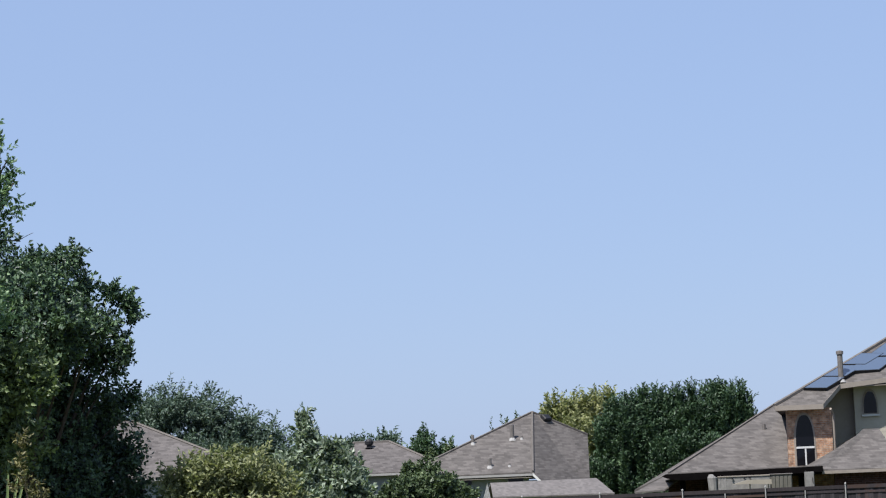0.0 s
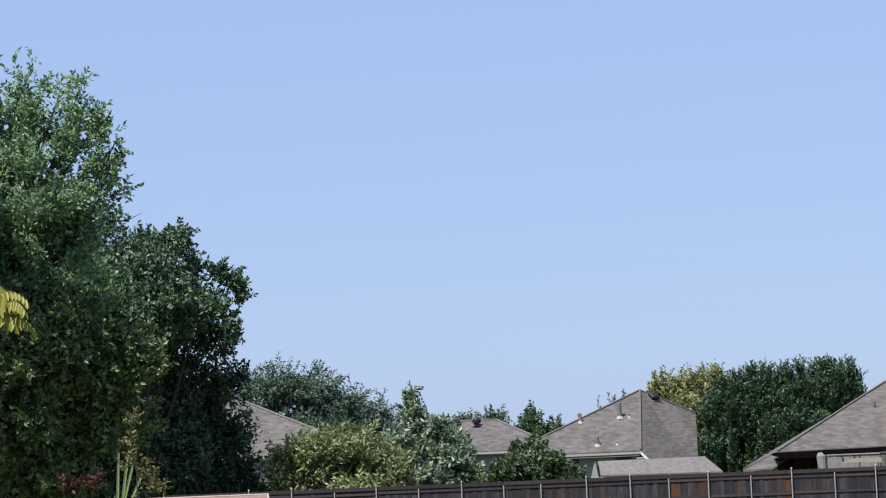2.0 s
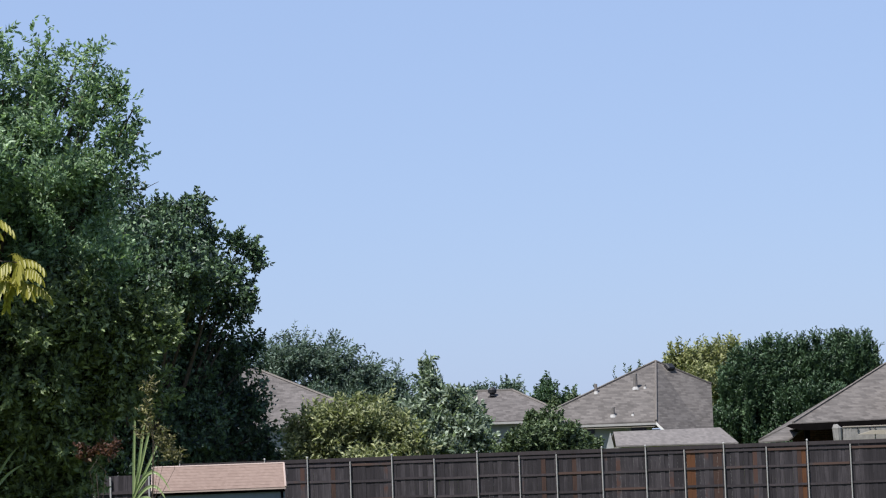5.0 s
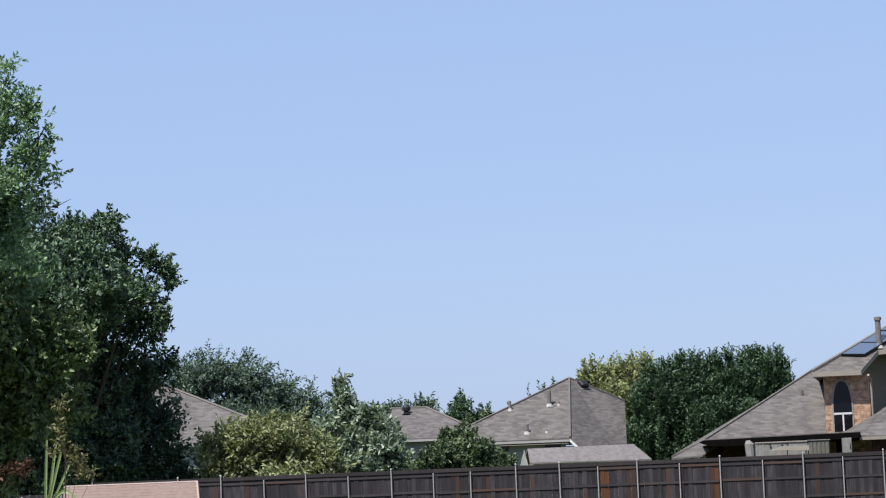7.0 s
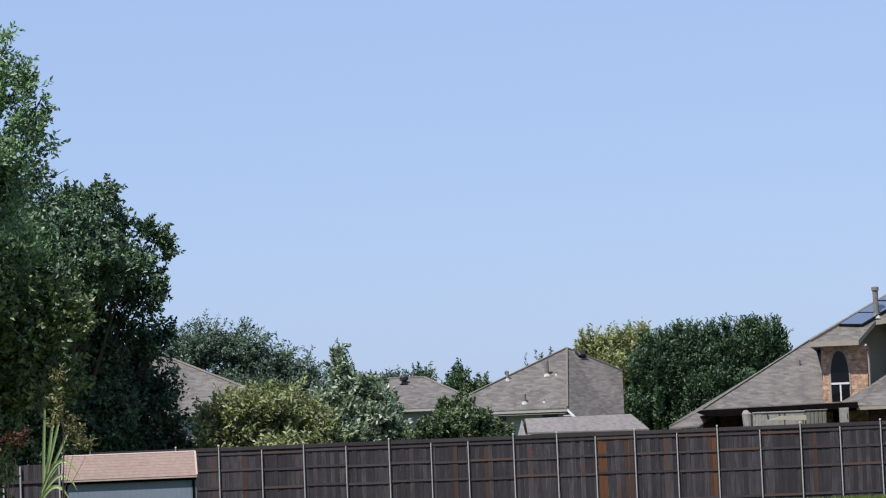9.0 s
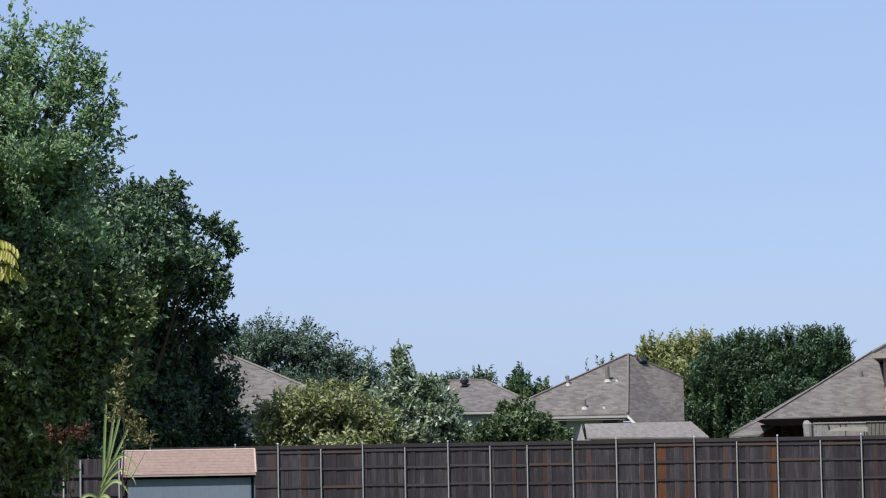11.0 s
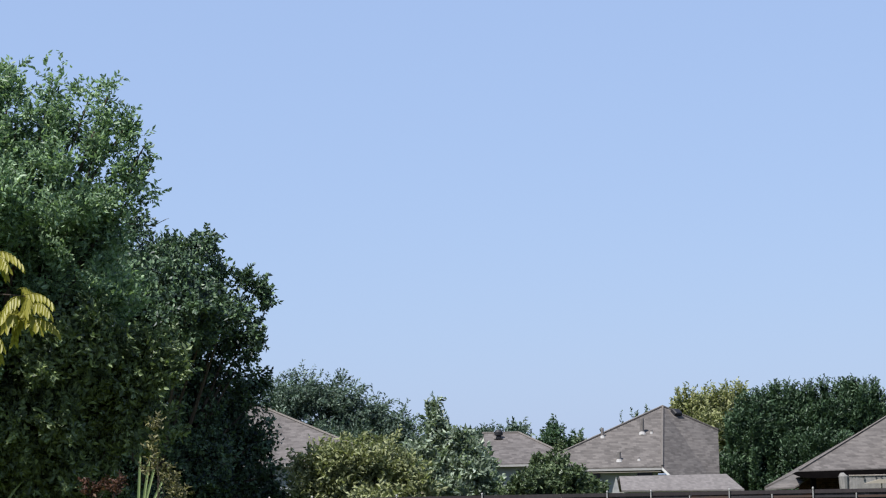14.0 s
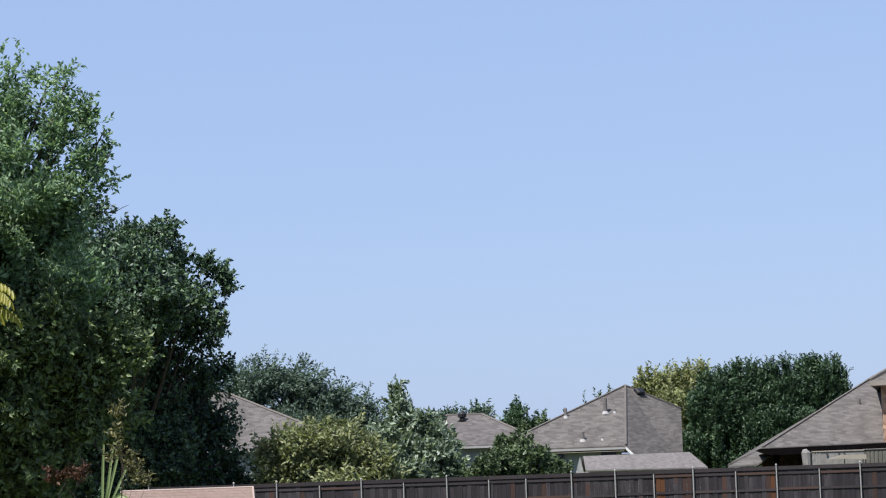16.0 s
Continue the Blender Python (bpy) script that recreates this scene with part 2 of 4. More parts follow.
def flip(bm):
    bmesh.ops.recalc_face_normals(bm, faces=bm.faces)
    return bm


def box(x0, y0, z0, x1, y1, z1, bevel=0.0, bm=None):
    bm = bm or bmesh.new()
    vs = [bm.verts.new((x, y, z)) for x in (x0, x1) for y in (y0, y1) for z in (z0, z1)]
    for f in ((0, 1, 3, 2), (4, 6, 7, 5), (0, 4, 5, 1), (2, 3, 7, 6), (0, 2, 6, 4), (1, 5, 7, 3)):
        bm.faces.new([vs[i] for i in f])
    flip(bm)
    if bevel:
        bmesh.ops.bevel(bm, geom=list(bm.edges), offset=bevel, segments=1, affect="EDGES")
    return bm


def slab(pts, thick, bm=None):
    """A flat panel: the polygon pts as its top, thickened straight down."""
    bm = bm or bmesh.new()
    top = [bm.verts.new(p) for p in pts]
    low = [bm.verts.new((p[0], p[1], p[2] - thick)) for p in pts]
    bm.faces.new(top)
    bm.faces.new(low[::-1])
    n = len(pts)
    for i in range(n):
        bm.faces.new((top[i], low[i], low[(i + 1) % n], top[(i + 1) % n]))
    return flip(bm)


def tube(points, radii, sides=7, bm=None):
    bm = bm or bmesh.new()
    rings = []
    for i, p in enumerate(points):
        p = Vector(p)
        d = Vector(points[min(i + 1, len(points) - 1)]) - Vector(points[max(i - 1, 0)])
        q = d.to_track_quat("Z", "Y")
        rings.append([bm.verts.new(p + q @ Vector((radii[i] * math.cos(a), radii[i] * math.sin(a), 0))) for a in [2 * math.pi * k / sides for k in range(sides)]])
    for r0, r1 in zip(rings, rings[1:]):
        for k in range(sides):
            bm.faces.new((r0[k], r0[(k + 1) % sides], r1[(k + 1) % sides], r1[k]))
    bm.faces.new(rings[0][::-1])
    bm.faces.new(rings[-1])
    return flip(bm)


def leaf_mesh(name, centres, dirs, length, width, rng, material, fold=0.25):
    """Many leaves in one mesh: each a folded blade of two quads' worth of triangles."""
    n = len(centres)
    d = dirs / np.maximum(np.linalg.norm(dirs, axis=1, keepdims=True), 1e-6)
    r = rng.normal(size=(n, 3))
    s = np.cross(d, r)
    s /= np.maximum(np.linalg.norm(s, axis=1, keepdims=True), 1e-6)
    u = np.cross(s, d)
    ln = (length * rng.uniform(0.65, 1.25, n))[:, None]
    wd = (width * rng.uniform(0.7, 1.2, n))[:, None]
    a = centres - d * ln * 0.5
    b = centres + d * ln * 0.5 - u * ln * 0.12
    c = centres + s * wd * 0.5 + u * wd * fold
    e = centres - s * wd * 0.5 + u * wd * fold
    verts = np.stack([a, c, b, e], 1).reshape(-1, 3)
    me = bpy.data.meshes.new(name)
    me.vertices.add(4 * n)
    me.vertices.foreach_set("co", verts.astype(np.float32).ravel())
    k = np.arange(n)[:, None] * 4
    tri = np.concatenate([k + np.array([[0, 1, 2]]), k + np.array([[0, 2, 3]])], 1).reshape(-1)
    me.loops.add(6 * n)
    me.loops.foreach_set("vertex_index", tri.astype(np.int32))
    me.polygons.add(2 * n)
    me.polygons.foreach_set("loop_start", np.arange(0, 6 * n, 3, dtype=np.int32))
    me.update(calc_edges=True)
    me.validate()
    me.materials.append(material)
    return me


def sprays(cen, out, per, reach, rng, slim=0.22, stray=0.45, splay=0.8):
    """Leafy shoots: leaves set round a short twig at every centre, larger at its foot than at its tip."""
    k = len(cen)
    ax = out + rng.normal(size=(k, 3)) * stray
    ax /= np.maximum(np.linalg.norm(ax, axis=1, keepdims=True), 1e-6)
    t = np.linspace(-0.6, 0.6, per)[None, :, None] * reach * rng.uniform(0.7, 1.3, (k, 1, 1))
    side = rng.normal(size=(k, per, 3))
    side -= ax[:, None, :] * np.sum(side * ax[:, None, :], axis=2, keepdims=True)
    side /= np.maximum(np.linalg.norm(side, axis=2, keepdims=True), 1e-6)
    thin = np.linspace(1.25, 0.5, per)[None, :, None]
    pts = cen[:, None, :] + ax[:, None, :] * t + side * reach * slim * thin
    dirs = ax[:, None, :] * 0.7 + side * splay + np.array([0, 0, -0.15])
    return pts.reshape(-1, 3), dirs.reshape(-1, 3)


def tree(name, base, lobes, leaf, length, width, clumps, per, reach, label, category="tree", trunk=0.2, seed=1, up=0.3, knobs=1.0, core=0.35, knob=0.40, slim=0.22, stray=0.45, splay=0.8, lean=0.0):
    """A tree or shrub at base. Each lobe (x, y, z, rx, rz), in its own space, carries smaller knobs on its skin,
    and each knob carries leafy shoots; a core of larger leaves closes the crown."""
    rng = np.random.default_rng(seed)
    t = thing(name, base, label, category)
    subs = []
    for l in lobes:
        for _ in range(max(5, int(knobs * 9 * (l[3] * l[4]) ** 0.5))):
            d = rng.normal(size=3)
            d /= np.linalg.norm(d)
            f = rng.uniform(0.66, 0.90)
            r = knob * rng.uniform(0.7, 1.15)
            subs.append((l[0] + d[0] * f * l[3], l[1] + d[1] * f * l[3], l[2] + d[2] * f * l[4], r * l[3], r * l[4]))
    subs = np.array(subs)
    area = (subs[:, 3] * subs[:, 3] * subs[:, 4]) ** 0.5
    pick = subs[rng.choice(len(subs), clumps, p=area / area.sum())]
    dr = rng.normal(size=(clumps, 3))
    dr /= np.linalg.norm(dr, axis=1, keepdims=True)
    cen = pick[:, :3] + dr * (0.62 + 0.38 * rng.random(clumps)[:, None]) * pick[:, [3, 3, 4]]
    pts, dirs = sprays(cen, dr + np.array([lean, 0, up]), per, reach, rng, slim, stray, splay)
    n = int(clumps * per * core)
    lob = np.array(lobes)
    vol = lob[:, 3] ** 2 * lob[:, 4]
    inner = lob[rng.choice(len(lob), n, p=vol / vol.sum())]
    d2 = rng.normal(size=(n, 3))
    d2 /= np.linalg.norm(d2, axis=1, keepdims=True)
    pin = inner[:, :3] + d2 * (0.82 * rng.random(n) ** 0.4)[:, None] * inner[:, [3, 3, 4]]
    pts, dirs = np.concatenate([pts, pin]), np.concatenate([dirs, rng.normal(size=(n, 3))])
    keep = pts[:, 2] > 0.05
    crown = new("crown", leaf_mesh("crown", pts[keep], dirs[keep], length, width, rng, leaf))
    crown.parent = t
    mid = np.mean(lob[:, :3], axis=0)
    top = lob[:, 2].max()
    fork = 0.35 * lob[:, 2].min() + 0.12 * top
    part("trunk", tube([(0, 0, -0.1), (0.04 * mid[0], 0.04 * mid[1], fork * 0.6), (mid[0] * 0.3, mid[1] * 0.3, fork), (mid[0] * 0.8, mid[1] * 0.8, top * 0.8)], [trunk * 1.25, trunk, trunk * 0.8, trunk * 0.2], 9), M_BARK, t)
    start = Vector((mid[0] * 0.3, mid[1] * 0.3, fork))
    for l in lobes:
        end = Vector(l[:3])
        m1 = start.lerp(end, 0.5) + Vector((rng.normal() * 0.2, rng.normal() * 0.2, 0.25))
        part("limb", tube([start, m1, end], [trunk * 0.4, trunk * 0.2, trunk * 0.05], 6), M_BARK, t)
    return t


# ---- ground ----
bm = bmesh.new()
n = 40
grid = [[bm.verts.new((-1500 + 3000 * i / n, -300 + 2800 * j / n, 0)) for j in range(n + 1)] for i in range(n + 1)]
for i in range(n):
    for j in range(n):
        bm.faces.new((grid[i][j], grid[i + 1][j], grid[i + 1][j + 1], grid[i][j + 1]))
tagged(new("ground", mesh_of("ground", bm, M_LAWN)), "flat mown green lawn", "ground", kind="structure")


# ---- boundary fence ----
FENCE_Y = 75.0
fence = thing("wooden_fence", (0, FENCE_Y, 0), "tall weathered grey cedar board fence with steel posts", "fence")
POSTS = [-11.02, -9.7, -8.35, -7.01, -5.67, -4.36, -3.04, -1.69, -0.38, 0.78, 2.2, 3.56, 4.76, 5.99, 7.31, 8.58, 9.91, 11.18, 12.42, 13.69, 14.98, 16.27, 17.56]
post_tall = mesh_of("post", tube([(0, 0, -0.1), (0, 0, 2.41), (0, 0, 2.43)], [0.020, 0.020, 0.014], 8), M_STEEL)
post_short = mesh_of("post", tube([(0, 0, -0.1), (0, 0, 2.25), (0, 0, 2.27)], [0.019, 0.019, 0.014], 8), M_STEEL)
cap_ball = mesh_of("post_cap", tube([(0, 0, 2.415), (0, 0, 2.445), (0, 0, 2.47)], [0.030, 0.030, 0.012], 8), M_FLASH)
SHORT = {-9.7, -5.67, -3.04, -0.38, 0.78, 4.76, 7.31, 9.91, 12.42, 14.98}
for px in POSTS:
    ob = new("post", post_short if px in SHORT else post_tall)
    ob.parent, ob.location = fence, (px, -0.06, 0)
    if px not in SHORT:
        c = new("post_cap", cap_ball)
        c.parent = ob
rng = random.Random(4)
for a, b in zip(POSTS, POSTS[1:]):
    for zr in (2.18 + rng.uniform(-0.02, 0.02), 1.67 + rng.uniform(-0.03, 0.03), 1.10 + rng.uniform(-0.03, 0.03), 0.22):
        part("rail", box(a + 0.035, -0.024, zr - 0.036, b - 0.035, -0.012, zr + 0.036), M_RAIL, fence)
    part("cap_board", box(a + 0.002, -0.035, 2.275, b - 0.002, 0.03, 2.39), M_CAP, fence)
pickets = [mesh_of("picket", box(-0.068, 0, 0.03, 0.068, 0.018, 2.285 + 0.02 * k, 0.003), M_CEDAR) for k in range(3)]
picket_brown = mesh_of("picket", box(-0.068, 0, 0.03, 0.068, 0.018, 2.30, 0.003), M_BROWNCEDAR)
picket_new = mesh_of("picket", box(-0.068, 0, 0.03, 0.068, 0.018, 2.30, 0.003), M_NEWCEDAR)
BROWN = (0.35, 1.3, 5.78, 8.32, -6.2, 11.6)      # boards that kept some of their red
px = POSTS[0]
while px < POSTS[-1]:
    fresh = any(abs(px - c) < w for c, w in ((4.95, 0.13), (8.44, 0.07)))
    brown = any(abs(px - c) < 0.09 for c in BROWN)
    ob = new("picket", picket_new if fresh else picket_brown if brown else pickets[rng.randrange(3)])
    ob.parent, ob.location = fence, (px, rng.uniform(-0.008, 0.012), 0)
    px += 0.1372

low_fence = thing("low_wooden_fence", (-13.6, FENCE_Y, 0), "lower weathered reddish cedar fence section", "fence")
for k, x in enumerate((-2.6, -1.3, -0.15, 0.38, 1.6)):
    part("post", tube([(x, -0.06, -0.1), (x, -0.06, 2.02), (x, -0.06, 2.04)], [0.03, 0.03, 0.02], 8), M_STEEL, low_fence)
for zr in (1.55, 0.95):
    part("rail", box(-3.2, -0.05, zr - 0.045, 2.5, -0.012, zr + 0.045), M_RAIL, low_fence)
low_picket = mesh_of("picket", box(-0.068, 0, 0.03, 0.068, 0.018, 2.08, 0.003), M_CEDAR)
for k in range(40):
    ob = new("picket", low_picket)
    ob.parent, ob.location = low_fence, (-3.15 + 0.1372 * k, rng.uniform(-0.006, 0.01), 0)


# ---- garden shed ----
def garden_shed():
    t = thing("garden_shed", (-9.16, 70, 0), "blue-grey garden shed with a pinkish tan shingle roof", "shed")
    t.rotation_euler.z = radians(7.4)
    hw = 1.875
    part("body", box(-hw + 0.05, -1.08, 0, hw - 0.05, 1.3, 1.56), M_SIDING, t)
    for k in range(25):
        x = -hw + 0.12 + k * 0.146
        part("siding_board", box(x, -1.092, 0.02, x + 0.142, -1.08, 1.50), M_SIDING, t)
    for x in (-hw + 0.03, hw - 0.10):
        part("corner_trim", box(x, -1.115, 0, x + 0.07, -1.093, 1.50), M_FASCIA, t)
    ez, rise, run = 1.60, 0.68, 1.35
    part("fascia", box(-hw - 0.02, -1.17, ez - 0.12, hw + 0.02, -1.14, ez - 0.05), M_FASCIA, t)
    ends = (-hw - 0.04, hw + 0.04)
    roof = part("roof", slab([(ends[0], -1.2, ez), (ends[1], -1.2, ez), (ends[1], run - 1.2, ez + rise), (ends[0], run - 1.2, ez + rise)], 0.05), M_SHEDROOF, t)
    part("roof_back", slab([(ends[0], run - 1.2, ez + rise), (ends[1], run - 1.2, ez + rise), (ends[1], 1.5, ez), (ends[0], 1.5, ez)], 0.05), M_SHEDROOF, t)
    for k in range(8):
        f0, f1 = k / 8, (k + 1) / 8 - 0.004
        pts = [(ends[0] - 0.01, -1.21 + run * f0, ez + 0.015 + rise * f0), (ends[1] + 0.01, -1.21 + run * f0, ez + 0.015 + rise * f0), (ends[1] + 0.01, -1.21 + run * f1, ez + 0.012 + rise * f1), (ends[0] - 0.01, -1.21 + run * f1, ez + 0.012 + rise * f1)]
        part("shingle_course", slab(pts, 0.005), M_SHEDROOF, roof)
    part("ridge_cap", tube([(ends[0], run - 1.2, ez + rise + 0.015), (ends[1], run - 1.2, ez + rise + 0.015)], [0.035, 0.035], 6), M_SHEDEDGE, roof)
    part("drip_edge", box(ends[0], -1.225, ez - 0.045, ends[1], -1.2, ez - 0.005), M_SHEDEDGE, roof)
    for x in ends:
        part("rake_edge", tube([(x, -1.22, ez + 0.02), (x, run - 1.2, ez + rise + 0.02)], [0.028, 0.028], 5), M_SHEDEDGE, roof)
    for s in (-1, 1):
        bm = bmesh.new()
        a = [bm.verts.new(p) for p in ((s * (hw - 0.06), -1.06, 1.52), (s * (hw - 0.06), 1.3, 1.52), (s * (hw - 0.06), 0.15, 2.22))]
        bm.faces.new(a)
        part("gable", bm, M_SIDING, t)


garden_shed()


# ---- neighbouring houses ----
def wall(t, x0, y0, x1, y1, z0, z1, m, thick=0.2, name="wall"):
    d = Vector((x1 - x0, y1 - y0, 0)).normalized()
    nrm = Vector((-d.y, d.x, 0)) * thick
    bm = slab([(x0, y0, z1), (x1, y1, z1), (x1 + nrm.x, y1 + nrm.y, z1), (x0 + nrm.x, y0 + nrm.y, z1)], z1 - z0)
    return part(name, bm, m, t)


def roof_pipe(parent, x, y, z, h=0.6, r=0.05):
    p = part("vent_pipe", tube([(x, y, z - 0.2), (x, y, z + h), (x, y, z + h + 0.02)], [r, r, r * 0.8], 9), M_PIPE, parent)
    part("flashing", tube([(x, y - 0.05, z - 0.12), (x, y - 0.02, z + 0.03)], [r * 1.9, r * 1.2], 9), M_FLASH, p)
    return p


def turtle_vent(parent, x, y, z, s=0.32, nrm=(0, -0.5, 0.86), tall=0.16):
    """A low louvred hood on a flange, lying in the roof's slope."""
    q = Vector(nrm).to_track_quat("Z", "Y").to_matrix().to_4x4()
    m = Matrix.Translation((x, y, z)) @ q
    hood = box(-s, -s * 0.8, -0.03, s, s * 0.7, tall, 0.05)
    hood.transform(m)
    p = part("roof_vent", hood, M_DARK, parent)
    flange = box(-s * 1.35, -s * 1.2, -0.05, s * 1.35, s * 1.2, 0.012)
    flange.transform(m)
    part("flange", flange, M_RIDGE, p)
    return p


def hip_house(name, at, hw, hd, eave, ridge, ridge_hw, wallm, roofm, label, over=0.45, shift=0.0):
    t = thing(name, at, label, "house")
    c = [(-hw, -hd), (hw, -hd), (hw, hd), (-hw, hd)]
    for (x0, y0), (x1, y1) in zip(c, c[1:] + c[:1]):
        wall(t, x0, y0, x1, y1, 0, eave - 0.1, wallm)
    a, b, cc, d = [(x * (1 + over / hw), y * (1 + over / hd), eave) for x, y in c]
    e, f = (shift - ridge_hw, 0, ridge), (shift + ridge_hw, 0, ridge)
    for nm, pts in (("roof", (a, b, f, e)), ("roof_end", (b, cc, f)), ("roof_back", (cc, d, e, f)), ("roof_end", (d, a, e))):
        part(nm, slab(pts, 0.12), roofm, t)
    part("fascia", box(a[0], a[1] - 0.02, eave - 0.16, b[0], a[1] + 0.01, eave - 0.05), M_FLASH, t)
    part("soffit", slab([(a[0], a[1], eave - 0.13), (b[0], b[1], eave - 0.13), (cc[0], cc[1], eave - 0.13), (d[0], d[1], eave - 0.13)], 0.03), M_TRIM, t)
    bm = bmesh.new()
    for p, q in ((a, e), (b, f), (e, f)):
        tube([(p[0], p[1], p[2] + 0.02), (q[0], q[1], q[2] + 0.02)], [0.07, 0.07], 5, bm)
    part("ridge_cap", bm, M_RIDGE, t)
    return t


t = hip_house("house", (-14.5, 115, 0), 7.5, 4.6, 4.1, 6.95, 1.3, M_GREYWALL, M_ROOF2, "pale grey house with a taupe hip roof behind trees")
t = hip_house("house", (-0.45, 129, 0), 2.4, 4.1, 4.12, 5.82, 0.97, M_GREYWALL, M_ROOF2, "small pale grey house with a low taupe hip roof", shift=-1.38)
vent = part("roof_turbine", tube([(-1.5, -0.75, 5.4), (-1.5, -0.75, 5.66), (-1.5, -0.75, 5.7), (-1.5, -0.75, 5.86), (-1.5, -0.75, 5.97), (-1.5, -0.75, 6.0)], [0.13, 0.13, 0.22, 0.24, 0.16, 0.04], 12), M_DARK, t)
part("flashing", tube([(-1.5, -0.82, 5.42), (-1.5, -0.78, 5.52)], [0.3, 0.15], 10), M_DARK, vent)
part("porch_roof", slab([(-2.6, -5.6, 3.7), (-1.75, -5.6, 3.25), (-1.75, -4.2, 3.25), (-2.6, -4.2, 3.7)], 0.12), M_FASCIA, t)


def corner_house():
    """House whose hip roof turns a corner towards the yard."""
    ox, oy = 5.5, 105.0
    t = thing("house", (ox, oy, 0), "grey-walled house with a brown-grey shingle hip roof and vents", "house")

    def q(x, y, z):
        return (x - ox, y - oy, z)

    apex, e, lc = q(5.87, 110, 6.37), q(5.46, 104, 3.57), q(-0.4, 104, 3.57)
    g, r, s = q(6.5, 103.6, 2.45), q(8.12, 106.6, 2.45), q(8.46, 111.2, 5.27)
    bk = q(0.2, 116, 3.57)
    roof = part("roof", slab([lc, e, apex], 0.14), M_ROOF, t)
    for tri in ((e, g, r), (e, r, apex), (r, s, apex)):
        part("roof_side", slab(tri, 0.14), M_ROOF, t)
    part("roof_back", slab([lc, apex, bk], 0.14), M_ROOF, t)
    part("roof_back", slab([apex, s, q(8.6, 116, 3.5), bk], 0.14), M_ROOF, t)
    bm = bmesh.new()
    for a, b in ((e, apex), (lc, apex), (apex, s)):
        tube([(a[0], a[1], a[2] + 0.03), (b[0], b[1], b[2] + 0.03)], [0.05, 0.05], 5, bm)
    part("ridge_cap", bm, M_RIDGE, t)
    part("fascia", slab([(lc[0], lc[1] - 0.03, 3.5), (e[0], e[1] - 0.03, 3.5), (e[0], e[1], 3.5), (lc[0], lc[1], 3.5)], 0.09), M_FLASH, t)
    part("barge_board", slab([(e[0], e[1] - 0.03, 3.53), (g[0], g[1] - 0.03, 2.46), (g[0], g[1], 2.46), (e[0], e[1], 3.53)], 0.14), M_WHITE, t)
    part("soffit", slab([q(-0.4, 104, 3.36), q(5.4, 104, 3.36), q(5.4, 115, 3.36), q(0.2, 115, 3.36)], 0.03), M_TRIM, t)
    wall(t, *q(0.1, 104.5, 0)[:2], *q(5.3, 104.5, 0)[:2], 0, 3.36, M_GREYWALL)
    wall(t, *q(5.3, 104.5, 0)[:2], *q(5.66, 104.6, 0)[:2], 0, 3.22, M_GREYWALL)
    wall(t, *q(5.66, 104.6, 0)[:2], *q(6.05, 104.7, 0)[:2], 0, 2.86, M_GREYWALL)
    wall(t, *q(5.3, 104.75, 0)[:2], *q(7.6, 107.6, 0)[:2], 0, 2.5, M_GREYWALL)
    for x0, x1 in ((4.4, 5.05), (2.1, 2.8)):
        w = part("window", box(*q(x0, 104.42, 3.05), *q(x1, 104.5, 3.3)), M_GLASS, t)
        part("frame", box(*q(x0 - 0.05, 104.44, 2.98), *q(x1 + 0.05, 104.49, 3.04)), M_WHITE, w)
    roof_pipe(roof, *q(4.78, 107.3, 5.12), 0.64, 0.1)
    roof_pipe(roof, *q(5.2, 107.3, 5.12), 0.12, 0.05)
    roof_pipe(roof, *q(3.63, 104.66, 3.88), 0.36, 0.09)
    roof_pipe(roof, *q(4.49, 104.66, 3.88), 0.10, 0.05)
    roof_pipe(roof, *q(3.0, 107.0, 4.98), 0.36, 0.07)
    turtle_vent(t, *q(6.45, 110.14, 6.04), 0.25, (0.52, -0.47, 0.71), 0.2)


corner_house()


def small_outbuilding():
    t = thing("outbuilding", (5.2, 88, 0), "low outbuilding with a sandy shingle roof and white gable trim", "shed")
    t.rotation_euler.z = radians(4)
    part("body", box(-2.0, -0.8, 0, 2.0, 1.6, 2.45), M_WHITE, t)
    part("roof", slab([(-2.2, -1.0, 2.51), (2.25, -1.0, 2.47), (1.85, 0.6, 3.05), (-2.1, 0.6, 3.03)], 0.05), M_FLATROOF, t)
    part("roof_back", slab([(-2.1, 0.6, 3.03), (1.85, 0.6, 3.05), (2.25, 2.0, 2.5), (-2.2, 2.0, 2.5)], 0.05), M_FLATROOF, t)
    bm = bmesh.new()
    bm.faces.new([bm.verts.new(p) for p in ((-2.26, -0.98, 2.40), (-2.22, 0.6, 3.02), (-2.26, 2.0, 2.40))])
    bmesh.ops.solidify(bm, geom=list(bm.faces), thickness=0.04)
    part("gable", bm, M_WHITE, t)


small_outbuilding()


def arch_profile(w, z0, z1, spring, n=9):
    """Half-widths up a pointed arch."""
    pts = []
    for i in range(n + 1):
        f = i / n
        pts.append((w * math.cos(f * math.pi / 2) ** 0.8, spring + (z1 - spring) * math.sin(f * math.pi / 2)))
    right = [(w, z0)] + pts
    left = [(-x, z) for x, z in right[::-1][1:]]
    return right + left


